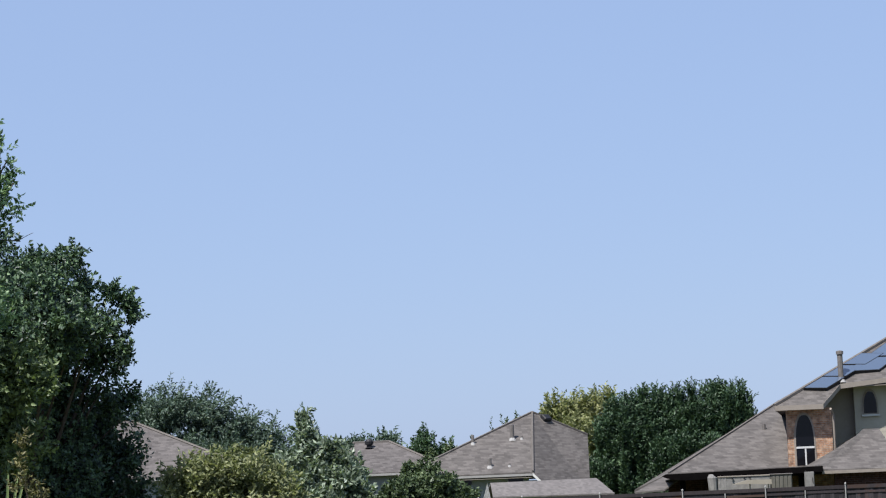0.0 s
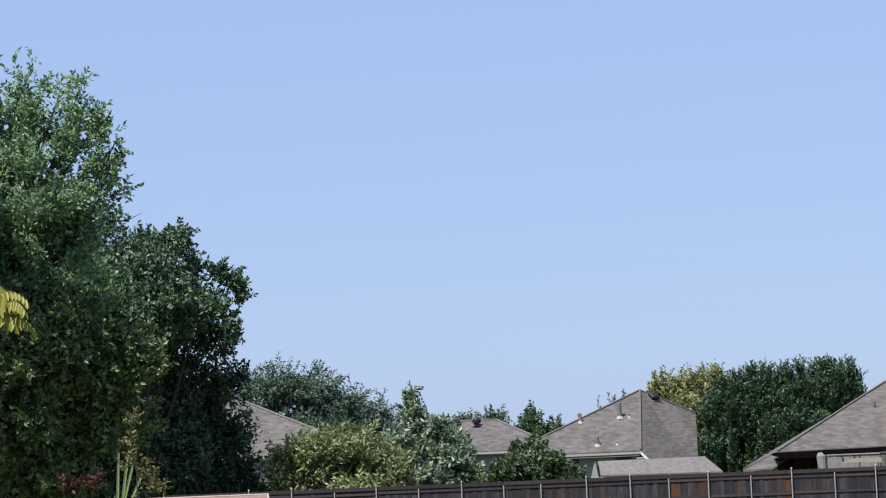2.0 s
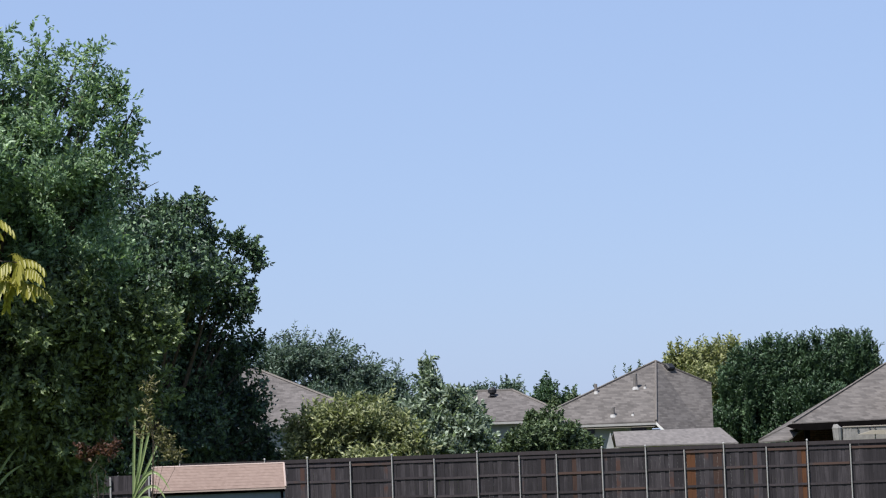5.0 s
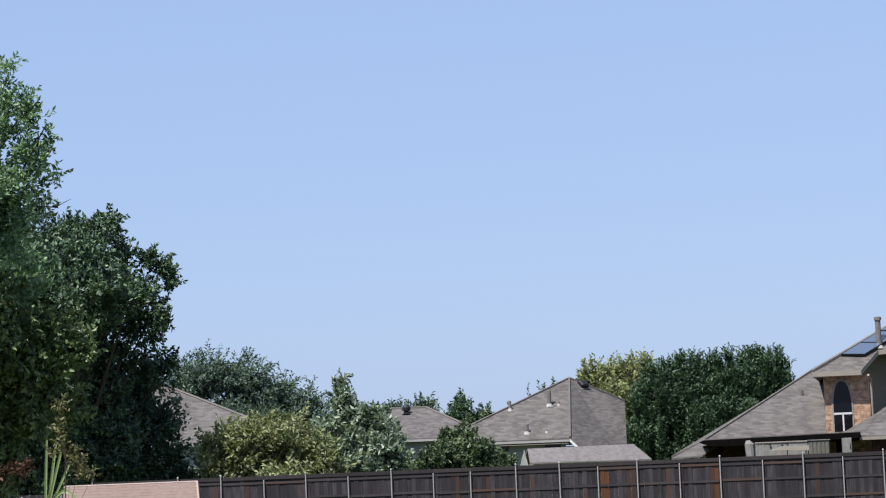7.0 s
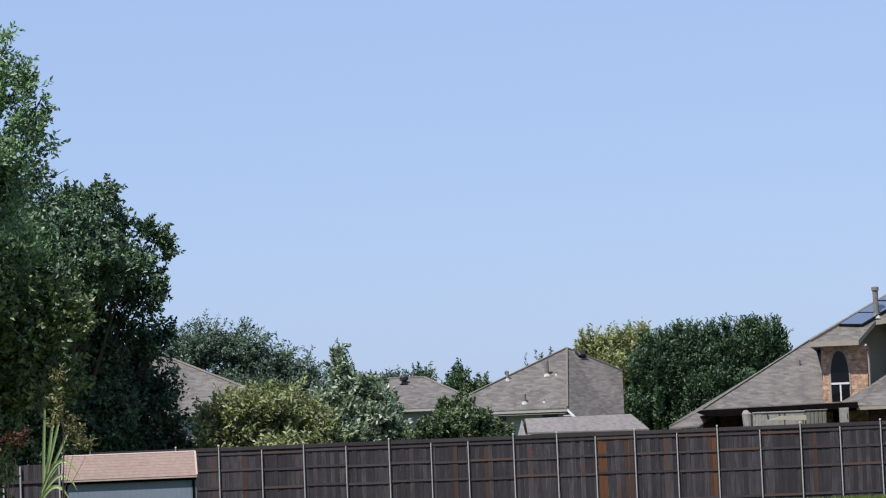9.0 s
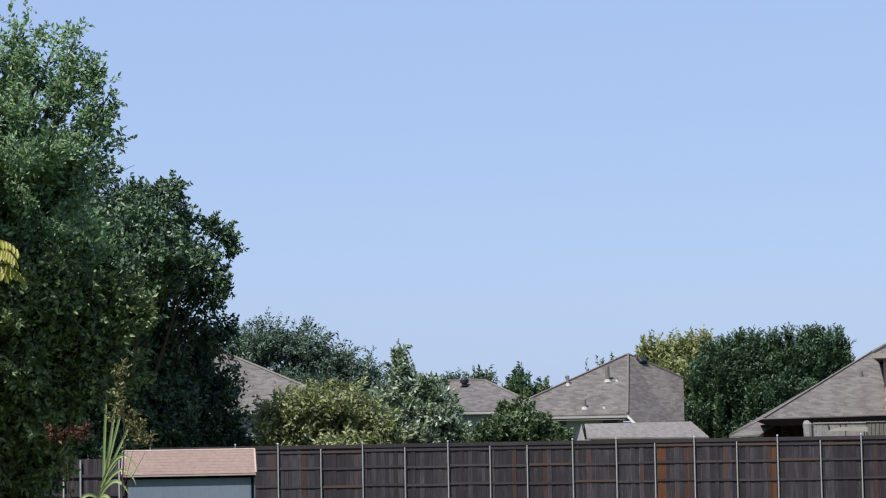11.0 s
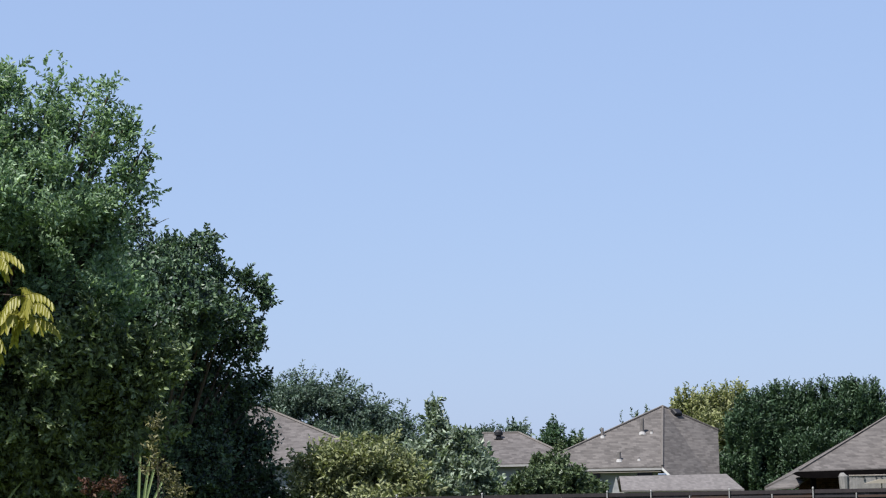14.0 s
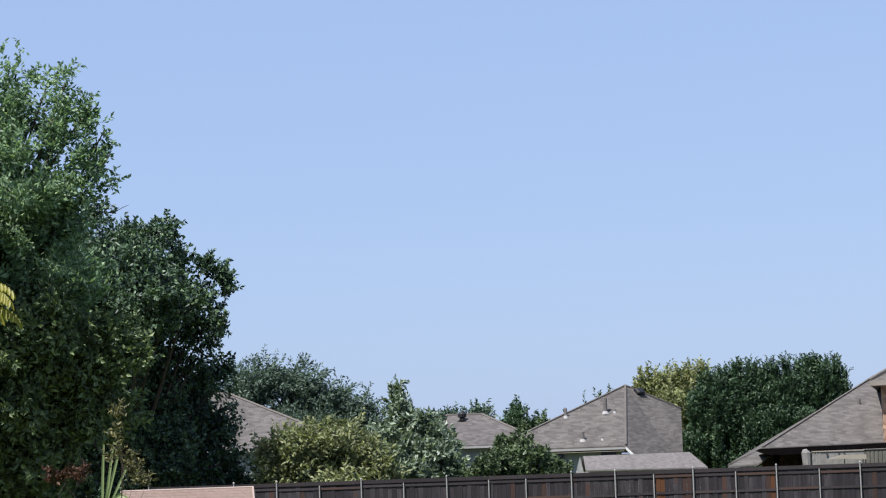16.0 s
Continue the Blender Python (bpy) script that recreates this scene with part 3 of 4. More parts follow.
def arch_window(t, cx, y, w, z0, z1, spring, bar=None):
    def flat(prof, y0, y1):
        bm = bmesh.new()
        f = [bm.verts.new((cx + x, y0, z)) for x, z in prof]
        b = [bm.verts.new((cx + x, y1, z)) for x, z in prof]
        bm.faces.new(f)
        bm.faces.new(b[::-1])
        for i in range(len(f)):
            j = (i + 1) % len(f)
            bm.faces.new((f[i], b[i], b[j], f[j]))
        return flip(bm)

    win = part("window", flat(arch_profile(w + 0.07, z0 - 0.05, z1 + 0.1, spring), y - 0.03, y + 0.01), M_TRIM, t, "pointed arch window")
    part("pane", flat(arch_profile(w, z0, z1, spring), y - 0.045, y - 0.032), M_GLASS, win)
    if bar:
        part("glazing_bar", box(cx - w, y - 0.075, bar - 0.04, cx + w, y - 0.046, bar + 0.04), M_WHITE, win)
        part("glazing_bar", box(cx - 0.03, y - 0.07, z0, cx + 0.03, y - 0.047, bar - 0.04), M_WHITE, win)
    part("sill", box(cx - w - 0.1, y - 0.12, z0 - 0.13, cx + w + 0.1, y - 0.031, z0 - 0.052), M_WHITE if bar is None else M_TRIM, win)


def brick_house():
    ox, oy = 17.0, 98.0
    t = thing("house", (ox, oy, 0), "two-storey brick and cream-sided house with solar panels on its brown roof", "house")

    def q(x, y, z):
        return (x - ox, y - oy, z)

    # walls
    wall(t, *q(15.62, 97.78, 0)[:2], *q(17.46, 97.78, 0)[:2], 0, 5.62, M_BRICK, name="brick_wall")
    wall(t, *q(17.3, 106, 0)[:2], *q(15.85, 97.99, 0)[:2], 0, 5.62, M_BRICK, name="brick_wall")
    # recess wall: its shade is put into the dimmer cream
    wall(t, *q(17.62, 100.1, 0)[:2], *q(19.3, 100.1, 0)[:2], 0, 6.5, M_DIM_CREAM)
    wall(t, *q(18.78, 99.65, 0)[:2], *q(20.5, 99.55, 0)[:2], 0, 6.62, M_CREAM, name="siding_wall")
    for k in range(20):
        z = 3.0 + k * 0.175
        part("siding_board", slab([q(18.77, 99.63, z + 0.17), q(20.5, 99.53, z + 0.17), q(20.5, 99.55, z + 0.17), q(18.77, 99.65, z + 0.17)], 0.165), M_CREAM, t)
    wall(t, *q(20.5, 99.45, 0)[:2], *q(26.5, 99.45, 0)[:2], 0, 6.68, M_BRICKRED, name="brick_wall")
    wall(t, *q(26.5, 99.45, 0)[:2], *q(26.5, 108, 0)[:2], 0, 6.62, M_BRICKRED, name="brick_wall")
    # windows and downpipes
    arch_window(t, 16.31 - ox, -0.22, 0.37, 3.3, 5.35, 4.25, 4.03)
    arch_window(t, 19.42 - ox, 1.59, 0.27, 5.38, 6.28, 5.62)
    win = part("window", box(*q(21.75, 99.38, 4.48), *q(22.85, 99.44, 6.48)), M_WHITE, t, "white sash window")
    for z in (4.55, 5.53):
        for x in (21.81, 22.33):
            part("pane", box(*q(x, 99.365, z), *q(x + 0.46, 99.379, z + 0.88)), M_GREYWALL, win)
    for x, y, z0, z1 in ((21.1, 99.35, 0, 6.5), (17.52, 97.7, 0, 5.55)):
        part("downpipe", tube([q(x, y, z0), q(x, y, z1 - 0.2), q(x - 0.15, y - 0.3, z1)], [0.05, 0.05, 0.05], 8), M_TRIM, t)
    # main roof
    a, b, c, d = q(15.06, 97.28, 5.75), q(17.05, 97.28, 5.75), q(18.05, 98.68, 6.60), q(20.4, 98.86, 6.83)
    top, top2, far = q(23.8, 104, 10.1), q(28, 104, 10.1), q(27, 98.86, 6.86)
    roof = part("roof", slab([a, b, c, d, top], 0.15), M_ROOF, t)
    part("roof_face", slab([d, far, top2, top], 0.15), M_ROOF, t)
    part("roof_back", slab([a, top, q(17.3, 109, 5.76)], 0.15), M_ROOF, t)
    part("roof_back", slab([top, top2, q(27, 110, 6.7), q(17.3, 109, 5.76)], 0.15), M_ROOF, t)
    for p, r in ((a, b), (b, c), (c, d), (d, far)):
        part("gutter", slab([(p[0], p[1] - 0.1, p[2] + 0.0), (r[0], r[1] - 0.1, r[2] + 0.0), (r[0], r[1] - 0.01, r[2] + 0.0), (p[0], p[1] - 0.01, p[2] + 0.0)], 0.2), M_TRIM, t)
    bm = bmesh.new()
    for p, r in ((d, top), (a, top)):
        tube([(p[0], p[1], p[2] + 0.03), (r[0], r[1], r[2] + 0.03)], [0.08, 0.08], 5, bm)
    part("ridge_cap", bm, M_RIDGE, t)
    part("soffit", slab([(a[0], a[1], 5.6), (b[0], b[1], 5.6), q(17.6, 99, 5.6), q(15.4, 99, 5.6)], 0.03), M_TRIM, t)
    part("soffit", slab([(c[0] - 0.4, c[1], 6.46), (far[0], far[1], 6.68), q(27, 100.3, 6.68), q(17.6, 100.3, 6.5)], 0.03), M_TRIM, t)
    rp = roof_pipe(roof, *q(18.15, 98.9, 6.75), 1.15, 0.115)
    part("rain_cap", tube([q(18.15, 98.9, 7.84), q(18.15, 98.9, 7.97), q(18.15, 98.9, 8.0)], [0.155, 0.155, 0.08], 10), M_PIPE, rp)

    # low wing with the patio roof
    f, g, tp, k = q(10.71, 98.1, 3.21), q(15.49, 98.1, 3.27), q(16.86, 107.47, 6.30), q(10.3, 109, 2.63)
    part("wing_roof", slab([f, (g[0] + 0.45, g[1], g[2] + 0.005), q(17.5, 106.5, 5.95), tp], 0.10), M_ROOF, t)
    part("wing_roof", slab([f, tp, k], 0.10), M_ROOF, t)
    part("wing_roof", slab([k, tp, q(17.07, 109.2, 2.63)], 0.10), M_ROOF, t)
    part("wing_roof", slab([q(9.3, 98.35, 2.50), q(10.78, 98.0, 3.22), q(10.95, 96.0, 2.99), q(10.27, 96.0, 2.54)], 0.06), M_ROOF, t)
    part("patio_roof", slab([q(9.83, 90, 3.13), q(15.62, 90, 3.19), q(16.9, 97.6, 3.27), q(10.68, 98.0, 3.19)], 0.08), M_ROOF, t)
    bm = bmesh.new()
    low = [(9.55, 3.02), (9.75, 2.93), (10.05, 2.86), (10.5, 2.83), (15.62, 2.95), (15.62, 3.165), (10.5, 3.10), (9.7, 3.09)]
    front, rear = ([bm.verts.new(q(x, y, z)) for x, z in low] for y in (89.9, 89.99))
    bm.faces.new(front)
    bm.faces.new(rear[::-1])
    for i in range(len(low)):
        j = (i + 1) % len(low)
        bm.faces.new((front[i], rear[i], rear[j], front[j]))
    part("patio_fascia", flip(bm), M_FASCIA, t)
    part("patio_ceiling", slab([q(9.9, 90.02, 2.92), q(15.6, 90.02, 2.95), q(16.9, 97.8, 2.95), q(10.5, 97.8, 2.92)], 0.04), M_FASCIA, t)
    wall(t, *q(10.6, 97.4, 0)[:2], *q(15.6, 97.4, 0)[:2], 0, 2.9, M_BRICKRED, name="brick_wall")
    for x in (10.4, 14.9):
        part("patio_post", box(*q(x - 0.1, 90.5, 0), *q(x + 0.1, 90.7, 2.88), 0.01), M_FASCIA, t)
    part("ridge_cap", tube([(f[0], f[1], f[2] + 0.03), (tp[0], tp[1], tp[2] + 0.03)], [0.05, 0.05], 5), M_RIDGE, t)
    rp = part("vent_pipe", tube([q(15.53, 103.55, 4.6), q(15.53, 103.55, 5.22)], [0.08, 0.08], 8), M_PIPE, t)

    # bay roof beside the patio
    e = [q(15.93, 92, 3.06), q(19.2, 92, 3.0), q(20.3, 98, 3.1), q(15.95, 98, 3.1)]
    r1, r2 = q(18.2, 95, 4.62), q(18.9, 95.4, 4.62)
    r3 = q(18.9, 98.5, 4.62)
    for nm, pts in (("bay_roof", (e[0], e[1], r2, r1)), ("bay_roof", (e[1], e[2], r3, r2)), ("bay_roof", (e[0], r1, r3, e[3]))):
        part(nm, slab(pts, 0.1), M_ROOF, t)
    part("bay_gutter", box(e[0][0], e[0][1] - 0.1, 2.88, e[1][0], e[0][1] - 0.01, 3.0), M_TRIM, t)
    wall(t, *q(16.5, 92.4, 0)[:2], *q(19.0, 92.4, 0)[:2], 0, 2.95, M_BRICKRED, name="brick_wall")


brick_house()


def patio_screen():
    t = thing("patio_screen", (12.3, 88.7, 0), "pale ribbed shade screen rolled up under the patio roof", "screen")
    part("roll", tube([(-1.0, 0.05, 0.0), (-1.0, 0.05, 2.88), (-0.99, 0.05, 2.95), (-0.96, 0.05, 2.98)], [0.19, 0.19, 0.15, 0.05], 12), M_CANVAS, t)
    part("panel", box(-0.81, 0.0, 0.0, 1.12, 0.05, 2.91, 0.008), M_CANVAS, t)
    for k in range(3):
        x = -0.78 + 0.11 * k
        part("rib", box(x, -0.012, 0.05, x + 0.07, -0.001, 2.88, 0.004), M_CANVAS, t)
    part("top_rail", box(-0.81, -0.035, 2.88, 1.12, 0.055, 2.925, 0.006), M_TRIM, t)
    for x in (-0.28, 0.16, 0.36):
        part("hook", tube([(x, -0.06, 2.79), (x, -0.06, 2.86), (x + 0.03, -0.06, 2.88)], [0.035, 0.035, 0.02], 7), M_DARK, t)

    u = thing("folded_canopy", (12.3, 88.2, 0), "beige canvas canopy folded flat before the screen", "canopy")
    bm = bmesh.new()
    prof = [(-0.34, 2.60), (0.20, 2.75), (1.08, 2.74), (1.09, 2.56), (0.2, 2.60)]
    front, rear = ([bm.verts.new((x, y, z)) for x, z in prof] for y in (-0.12, 0.12))
    bm.faces.new(front)
    bm.faces.new(rear[::-1])
    for i in range(len(prof)):
        j = (i + 1) % len(prof)
        bm.faces.new((front[i], rear[i], rear[j], front[j]))
    part("canvas", flip(bm), M_DIM_CREAM, u)
    for x in (0.3, 0.98):
        part("leg", tube([(x, 0, 0), (x, 0, 2.6)], [0.025, 0.025], 7), M_TRIM, u)

    c = thing("patio_cabinet", (13.86, 88.7, 0), "weathered grey-green ribbed cabinet under the patio roof", "cabinet")
    part("body", box(-0.38, 0.0, 0.0, 0.38, 0.4, 2.90, 0.012), M_LOCKER, c)
    for k in range(5):
        x = -0.36 + 0.15 * k
        part("door_slat", box(x, -0.03, 0.08, x + 0.11, -0.001, 2.84, 0.008), M_LOCKER, c)
    part("lid", box(-0.41, -0.05, 2.90, 0.41, 0.42, 2.94, 0.01), M_PIPE, c)

    b = thing("patio_cabinet", (14.9, 88.8, 0), "tall pale cabinet under the patio roof", "cabinet")
    part("body", box(-0.16, -0.15, 0, 0.16, 0.15, 2.96, 0.01), M_CANVAS, b)
    part("door", box(-0.14, -0.17, 0.1, 0.14, -0.151, 2.9), M_CANVAS, b)
    part("handle", tube([(0.09, -0.19, 2.55), (0.09, -0.19, 2.75)], [0.012, 0.012], 6), M_DARK, b)


patio_screen()


def solar_panel(at, u, v):
    """A framed panel; u and v are its edges from the corner at."""
    t = thing("solar_panel", at, "dark blue solar panel on a shingle roof", "solar panel", "solar panels on the brick house")
    u, v = Vector(u), Vector(v)
    nrm = u.cross(v).normalized()
    if nrm.z < 0:
        nrm = -nrm

    def plate(a0, a1, b0, b1, h0, h1):
        bm = bmesh.new()
        vs = [bm.verts.new(u * a + v * b + nrm * h) for a in (a0, a1) for b in (b0, b1) for h in (h0, h1)]
        for fc in ((0, 1, 3, 2), (4, 6, 7, 5), (0, 4, 5, 1), (2, 3, 7, 6), (0, 2, 6, 4), (1, 5, 7, 3)):
            bm.faces.new([vs[i] for i in fc])
        return flip(bm)

    # frame made deep and black; its sides stand in for the shadow below
    part("frame", plate(0, 1, 0, 1, 0.02, 0.16), M_DARK, t)
    part("cell_sheet", plate(0.02, 0.98, 0.03, 0.97, 0.161, 0.166), M_PANEL, t)
    part("mount", plate(0.1, 0.9, 0.1, 0.2, -0.02, 0.018), M_STEEL, t)


# rows of panels that climb beside the hip: corner, edge along the eave, edge up the roof
solar_panel((16.46, 98.28, 6.34), (0.93, -0.06, -0.04), (0.93, 0.71, 0.47))
solar_panel((17.41, 99.03, 6.83), (0.93, -0.06, -0.04), (0.94, 0.72, 0.47))
solar_panel((18.39, 99.78, 7.33), (0.94, -0.07, -0.04), (0.96, 0.73, 0.48))
solar_panel((18.43, 99.31, 7.01), (1.39, 0.02, 0.01), (1.02, 0.90, 0.59))
solar_panel((19.48, 100.25, 7.63), (1.33, 0.03, 0.02), (1.04, 0.92, 0.61))
solar_panel((20.55, 101.21, 8.26), (1.27, 0.03, 0.02), (1.06, 0.94, 0.62))
solar_panel((21.65, 102.19, 8.91), (1.22, 0.04, 0.03), (1.08, 0.96, 0.63))

# ---- trees and shrubs ----
t = tree("broadleaf_tree", (-13.2, 53, 0), [(0.1, 0, 11.3, 2.0, 2.0), (1.5, -0.1, 12.0, 0.35, 0.4), (2.5, -0.1, 11.9, 0.26, 0.5), (3.3, -0.1, 11.35, 0.5, 0.45), (3.75, -0.1, 11.45, 0.34, 0.45), (4.25, -0.1, 10.9, 0.42, 0.4), (1.7, -0.3, 10.9, 1.3, 1.2), (2.9, -0.2, 10.4, 1.15, 1.1), (3.6, -0.2, 10.5, 0.8, 0.8), (4.55, 0, 10.3, 0.35, 0.4), (4.7, 0, 9.8, 0.36, 0.36), (4.5, 0, 9.35, 0.38, 0.28), (3.8, 0, 9.5, 0.9, 0.7), (3.7, -0.2, 8.85, 0.75, 0.5), (3.1, -0.4, 8.3, 1.1, 0.8), (1.5, 0, 8.6, 2.4, 1.9), (2.8, 0, 7.0, 1.9, 1.3), (-1, 0, 7, 4, 4), (3.5, 0, 7.9, 0.9, 0.8), (0.5, -2.5, 9.3, 2.2, 1.6), (2.3, -1.7, 8.9, 1.6, 1.3), (-2, -2.5, 8, 2.5, 2)],
     L_WILLOW, 0.155, 0.068, 8600, 15, 0.52, "tall grey-green broadleaf tree with narrow leaves", trunk=0.28, seed=3, up=0.75, knobs=1.3, core=0.08, knob=0.27, slim=0.14, stray=0.4, splay=0.75)
part("bare_twig", tube([(4.2, 0, 8.55), (4.75, 0, 8.5), (5.0, 0, 8.62), (5.1, 0, 8.66)], [0.012, 0.01, 0.007, 0.004], 5), M_BARK, t)
tree("broadleaf_tree", (-11.6, 54.5, 0), [(2.0, -1.6, 5.0, 1.4, 1.2), (3.0, -1.6, 5.3, 0.95, 0.9), (2.6, -1.2, 4.2, 1.0, 0.9), (1.3, -2.6, 5.7, 1.5, 1.1), (0.6, -2.2, 4.3, 1.4, 1.0), (0.5, -0.6, 3.2, 1.7, 1.2), (-0.8, -0.8, 5.2, 1.6, 1.3), (-0.2, 0.2, 1.7, 1.8, 1.2), (-2.4, 0.4, 3.6, 2.0, 2.0), (0.5, -1.0, 3.4, 2.2, 1.8)],
     L_UNDER, 0.18, 0.08, 4200, 13, 0.38, "dark green understorey tree in the tall tree's shade", trunk=0.14, seed=4, up=0.4, knobs=1.4, core=0.6, knob=0.33, slim=0.15)
tree("broadleaf_tree", (-13, 80, 0), [(0, 0, 8.2, 3.1, 3.1), (1.3, 0, 10.25, 1.6, 1.4), (-1, 0, 10.1, 2.4, 2.2), (4.15, 1.5, 3.2, 0.7, 0.85), (4.2, 1.5, 2.4, 0.75, 0.6), (3.9, 1.5, 4.6, 0.7, 0.8), (2.8, -0.3, 9.6, 0.7, 0.9), (3.5, 0, 9.3, 0.78, 0.9), (3.4, 0, 8.0, 0.75, 0.8), (3.15, 0, 7.0, 0.95, 1.2), (3.45, 1.3, 5.7, 1.0, 1.2), (3.0, 1.5, 3.8, 1.1, 1.2), (3.0, 1.3, 2.5, 1.2, 1.0), (0, 2.4, 5, 3.3, 2.6), (0, 2.6, 2.5, 3.4, 2), (-4, 0, 7, 3, 4), (0.2, -2.6, 9.2, 2.2, 1.7), (1.9, -1.8, 8.8, 1.5, 1.3), (-2.5, -2.5, 8, 2.4, 2), (1.0, -3.8, 8.3, 1.8, 1.2), (2.5, -3.2, 8.2, 1.2, 1.0), (-0.5, -4.0, 8.2, 1.5, 1.0), (3.0, -2.8, 8.3, 1.0, 0.7), (2.0, -4.2, 8.5, 1.2, 0.7), (1.6, 1.8, 5.6, 1.6, 1.5), (1.6, 2.0, 4.0, 1.8, 1.5), (1.5, -0.5, 5.5, 1.2, 1.3), (1.9, -0.5, 3.7, 1.4, 1.4), (0.2, -0.5, 4.2, 1.6, 1.7), (1.0, -0.4, 2.4, 1.6, 1.0)],
     L_DARK, 0.19, 0.110, 9500, 13, 0.45, "dense dark green tree behind the fence", trunk=0.3, seed=5, up=0.5, knobs=0.9, core=0.4, knob=0.31, slim=0.18)
tree("shrub", (-6, 80, 0), [(-1.5, 0, 2.9, 0.75, 1.0), (-0.7, -0.2, 3.2, 1.0, 1.25), (0.3, -0.2, 3.2, 1.0, 1.25), (1.3, 0, 3.2, 0.9, 1.2), (-1.7, -0.2, 1.9, 0.6, 0.9), (0.2, -0.3, 1.8, 1.8, 1.2), (1.9, 0, 2.4, 0.9, 1.1)],
     L_YELLOW, 0.21, 0.09, 2100, 12, 0.6, "yellow-green shrub turning to autumn colour behind the fence", "shrub", 0.08, 7, 1.2, knobs=1.6, core=0.35, knob=0.3, slim=0.16)
tree("broadleaf_tree", (-3, 84, 0), [(-0.47, 0, 5.25, 0.32, 0.6), (-0.4, 0, 4.7, 0.6, 0.55), (-1.0, 0, 4.0, 0.55, 0.5), (0.3, 0, 4.1, 0.7, 0.6), (0.6, 0, 3.7, 0.7, 0.6), (0.4, 0, 3.1, 1.2, 1.1), (-0.8, -0.2, 2.8, 1.2, 1.2), (0.8, 0, 2.4, 0.7, 1.3), (1.1, 0, 2.9, 0.75, 1.0), (0.75, 0, 3.8, 0.6, 0.75), (-1.1, -0.1, 3.4, 0.7, 0.8)],
     L_PALE, 0.25, 0.12, 1500, 12, 0.5, "young cone-shaped tree with silvery green leaves", trunk=0.1, seed=9, up=0.9, knobs=1.5, core=0.5, knob=0.3, slim=0.2)
tree("shrub", (0.5, 79, 0), [(-0.1, 0, 2.6, 1.35, 1.1), (-0.9, 0, 2.2, 1.0, 1.0), (0.95, 0, 2.35, 1.0, 0.95), (0, -0.2, 1.2, 1.7, 1.0)],
     L_GREEN, 0.15, 0.085, 2600, 11, 0.32, "round glossy green shrub above the fence", "shrub", 0.08, 11, 0.6, knobs=1.5, core=0.5, knob=0.28, slim=0.2)
tree("oak_tree", (-12, 135, 0), [(-2.2, 0, 8.0, 1.7, 1.2), (0, 0, 8.1, 1.6, 1.1), (1.6, 0, 7.5, 1.3, 0.9), (3.2, 0, 7.0, 1.1, 0.7), (-3.5, 0, 7, 2, 1.6), (0, 0, 5.8, 3.2, 1.4), (4.1, 0, 6.2, 1.3, 0.9), (2.4, 0, 5.8, 2.0, 1.2)],
     L_OAK, 0.24, 0.095, 900, 46, 2.2, "wide feathery blue-green tree behind the houses", trunk=0.25, seed=13, up=0.55, knobs=0.9, core=0.25, knob=0.26, slim=0.085, stray=0.25, splay=0.7, lean=0.7)
tree("broadleaf_tree", (13.08, 116, 0), [(-3.3, 0, 5.1, 0.75, 1.75), (-2.6, -0.3, 5.45, 0.95, 1.75), (-1.7, -0.5, 5.6, 1.0, 1.85), (-0.9, -0.5, 5.65, 0.9, 1.85), (0.3, -0.5, 5.65, 0.85, 1.85), (1.2, -0.6, 5.85, 0.95, 1.9), (2.1, -0.4, 5.85, 0.95, 1.85), (2.9, -0.2, 5.8, 0.85, 1.8), (3.5, 0, 5.55, 0.65, 1.6), (3.1, 0, 4.0, 1.0, 1.6), (-2.8, 0, 3.8, 1.3, 1.8), (-0.3, -0.6, 4.0, 1.7, 2.0), (1.5, -0.6, 4.0, 1.7, 2.0), (-3.6, 0, 3.3, 0.9, 1.2), (-1.0, 0, 2.4, 2.4, 1.2)],
     L_PEAR, 0.20, 0.085, 6800, 15, 0.8, "dense oval dark green tree beside the brick house", trunk=0.22, seed=15, up=2.6, knobs=1.6, core=0.4, knob=0.2, slim=0.13, stray=0.3, splay=0.6)
tree("broadleaf_tree", (9.5, 130, 0), [(-1.7, 0, 7.0, 0.6, 0.8), (-0.8, 0, 6.95, 0.9, 0.8), (0.2, 0, 6.95, 1.1, 0.85), (1.5, 0, 7.1, 1.0, 0.8), (0, 0, 5.5, 2.4, 1.5)],
     L_GOLD, 0.26, 0.11, 1300, 14, 1.1, "golden-green tree turning in early autumn", trunk=0.18, seed=17, up=2.2, knob=0.3, slim=0.12, stray=0.35)
tree("broadleaf_tree", (-2, 160, 0), [(-1.3, 0, 6.4, 1.1, 0.9), (0.7, 0, 6.5, 1.0, 0.8), (0, 0, 4.5, 2.0, 1.6)],
     L_OAK, 0.30, 0.14, 600, 14, 1.0, "far dark green tree beyond the roofs", trunk=0.15, seed=19, up=0.9, slim=0.13)
tree("broadleaf_tree", (1.6, 160, 0), [(-0.4, 0, 7.15, 0.3, 0.9), (-0.45, 0, 6.4, 0.6, 0.7), (-0.5, 0, 5.8, 1.1, 0.9), (1.0, 0, 5.6, 0.9, 0.8), (0, 0, 4, 1.8, 1.5)],
     L_PEAR, 0.30, 0.14, 600, 14, 1.0, "far pointed dark tree beyond the roofs", trunk=0.15, seed=21, up=1.4, slim=0.13)
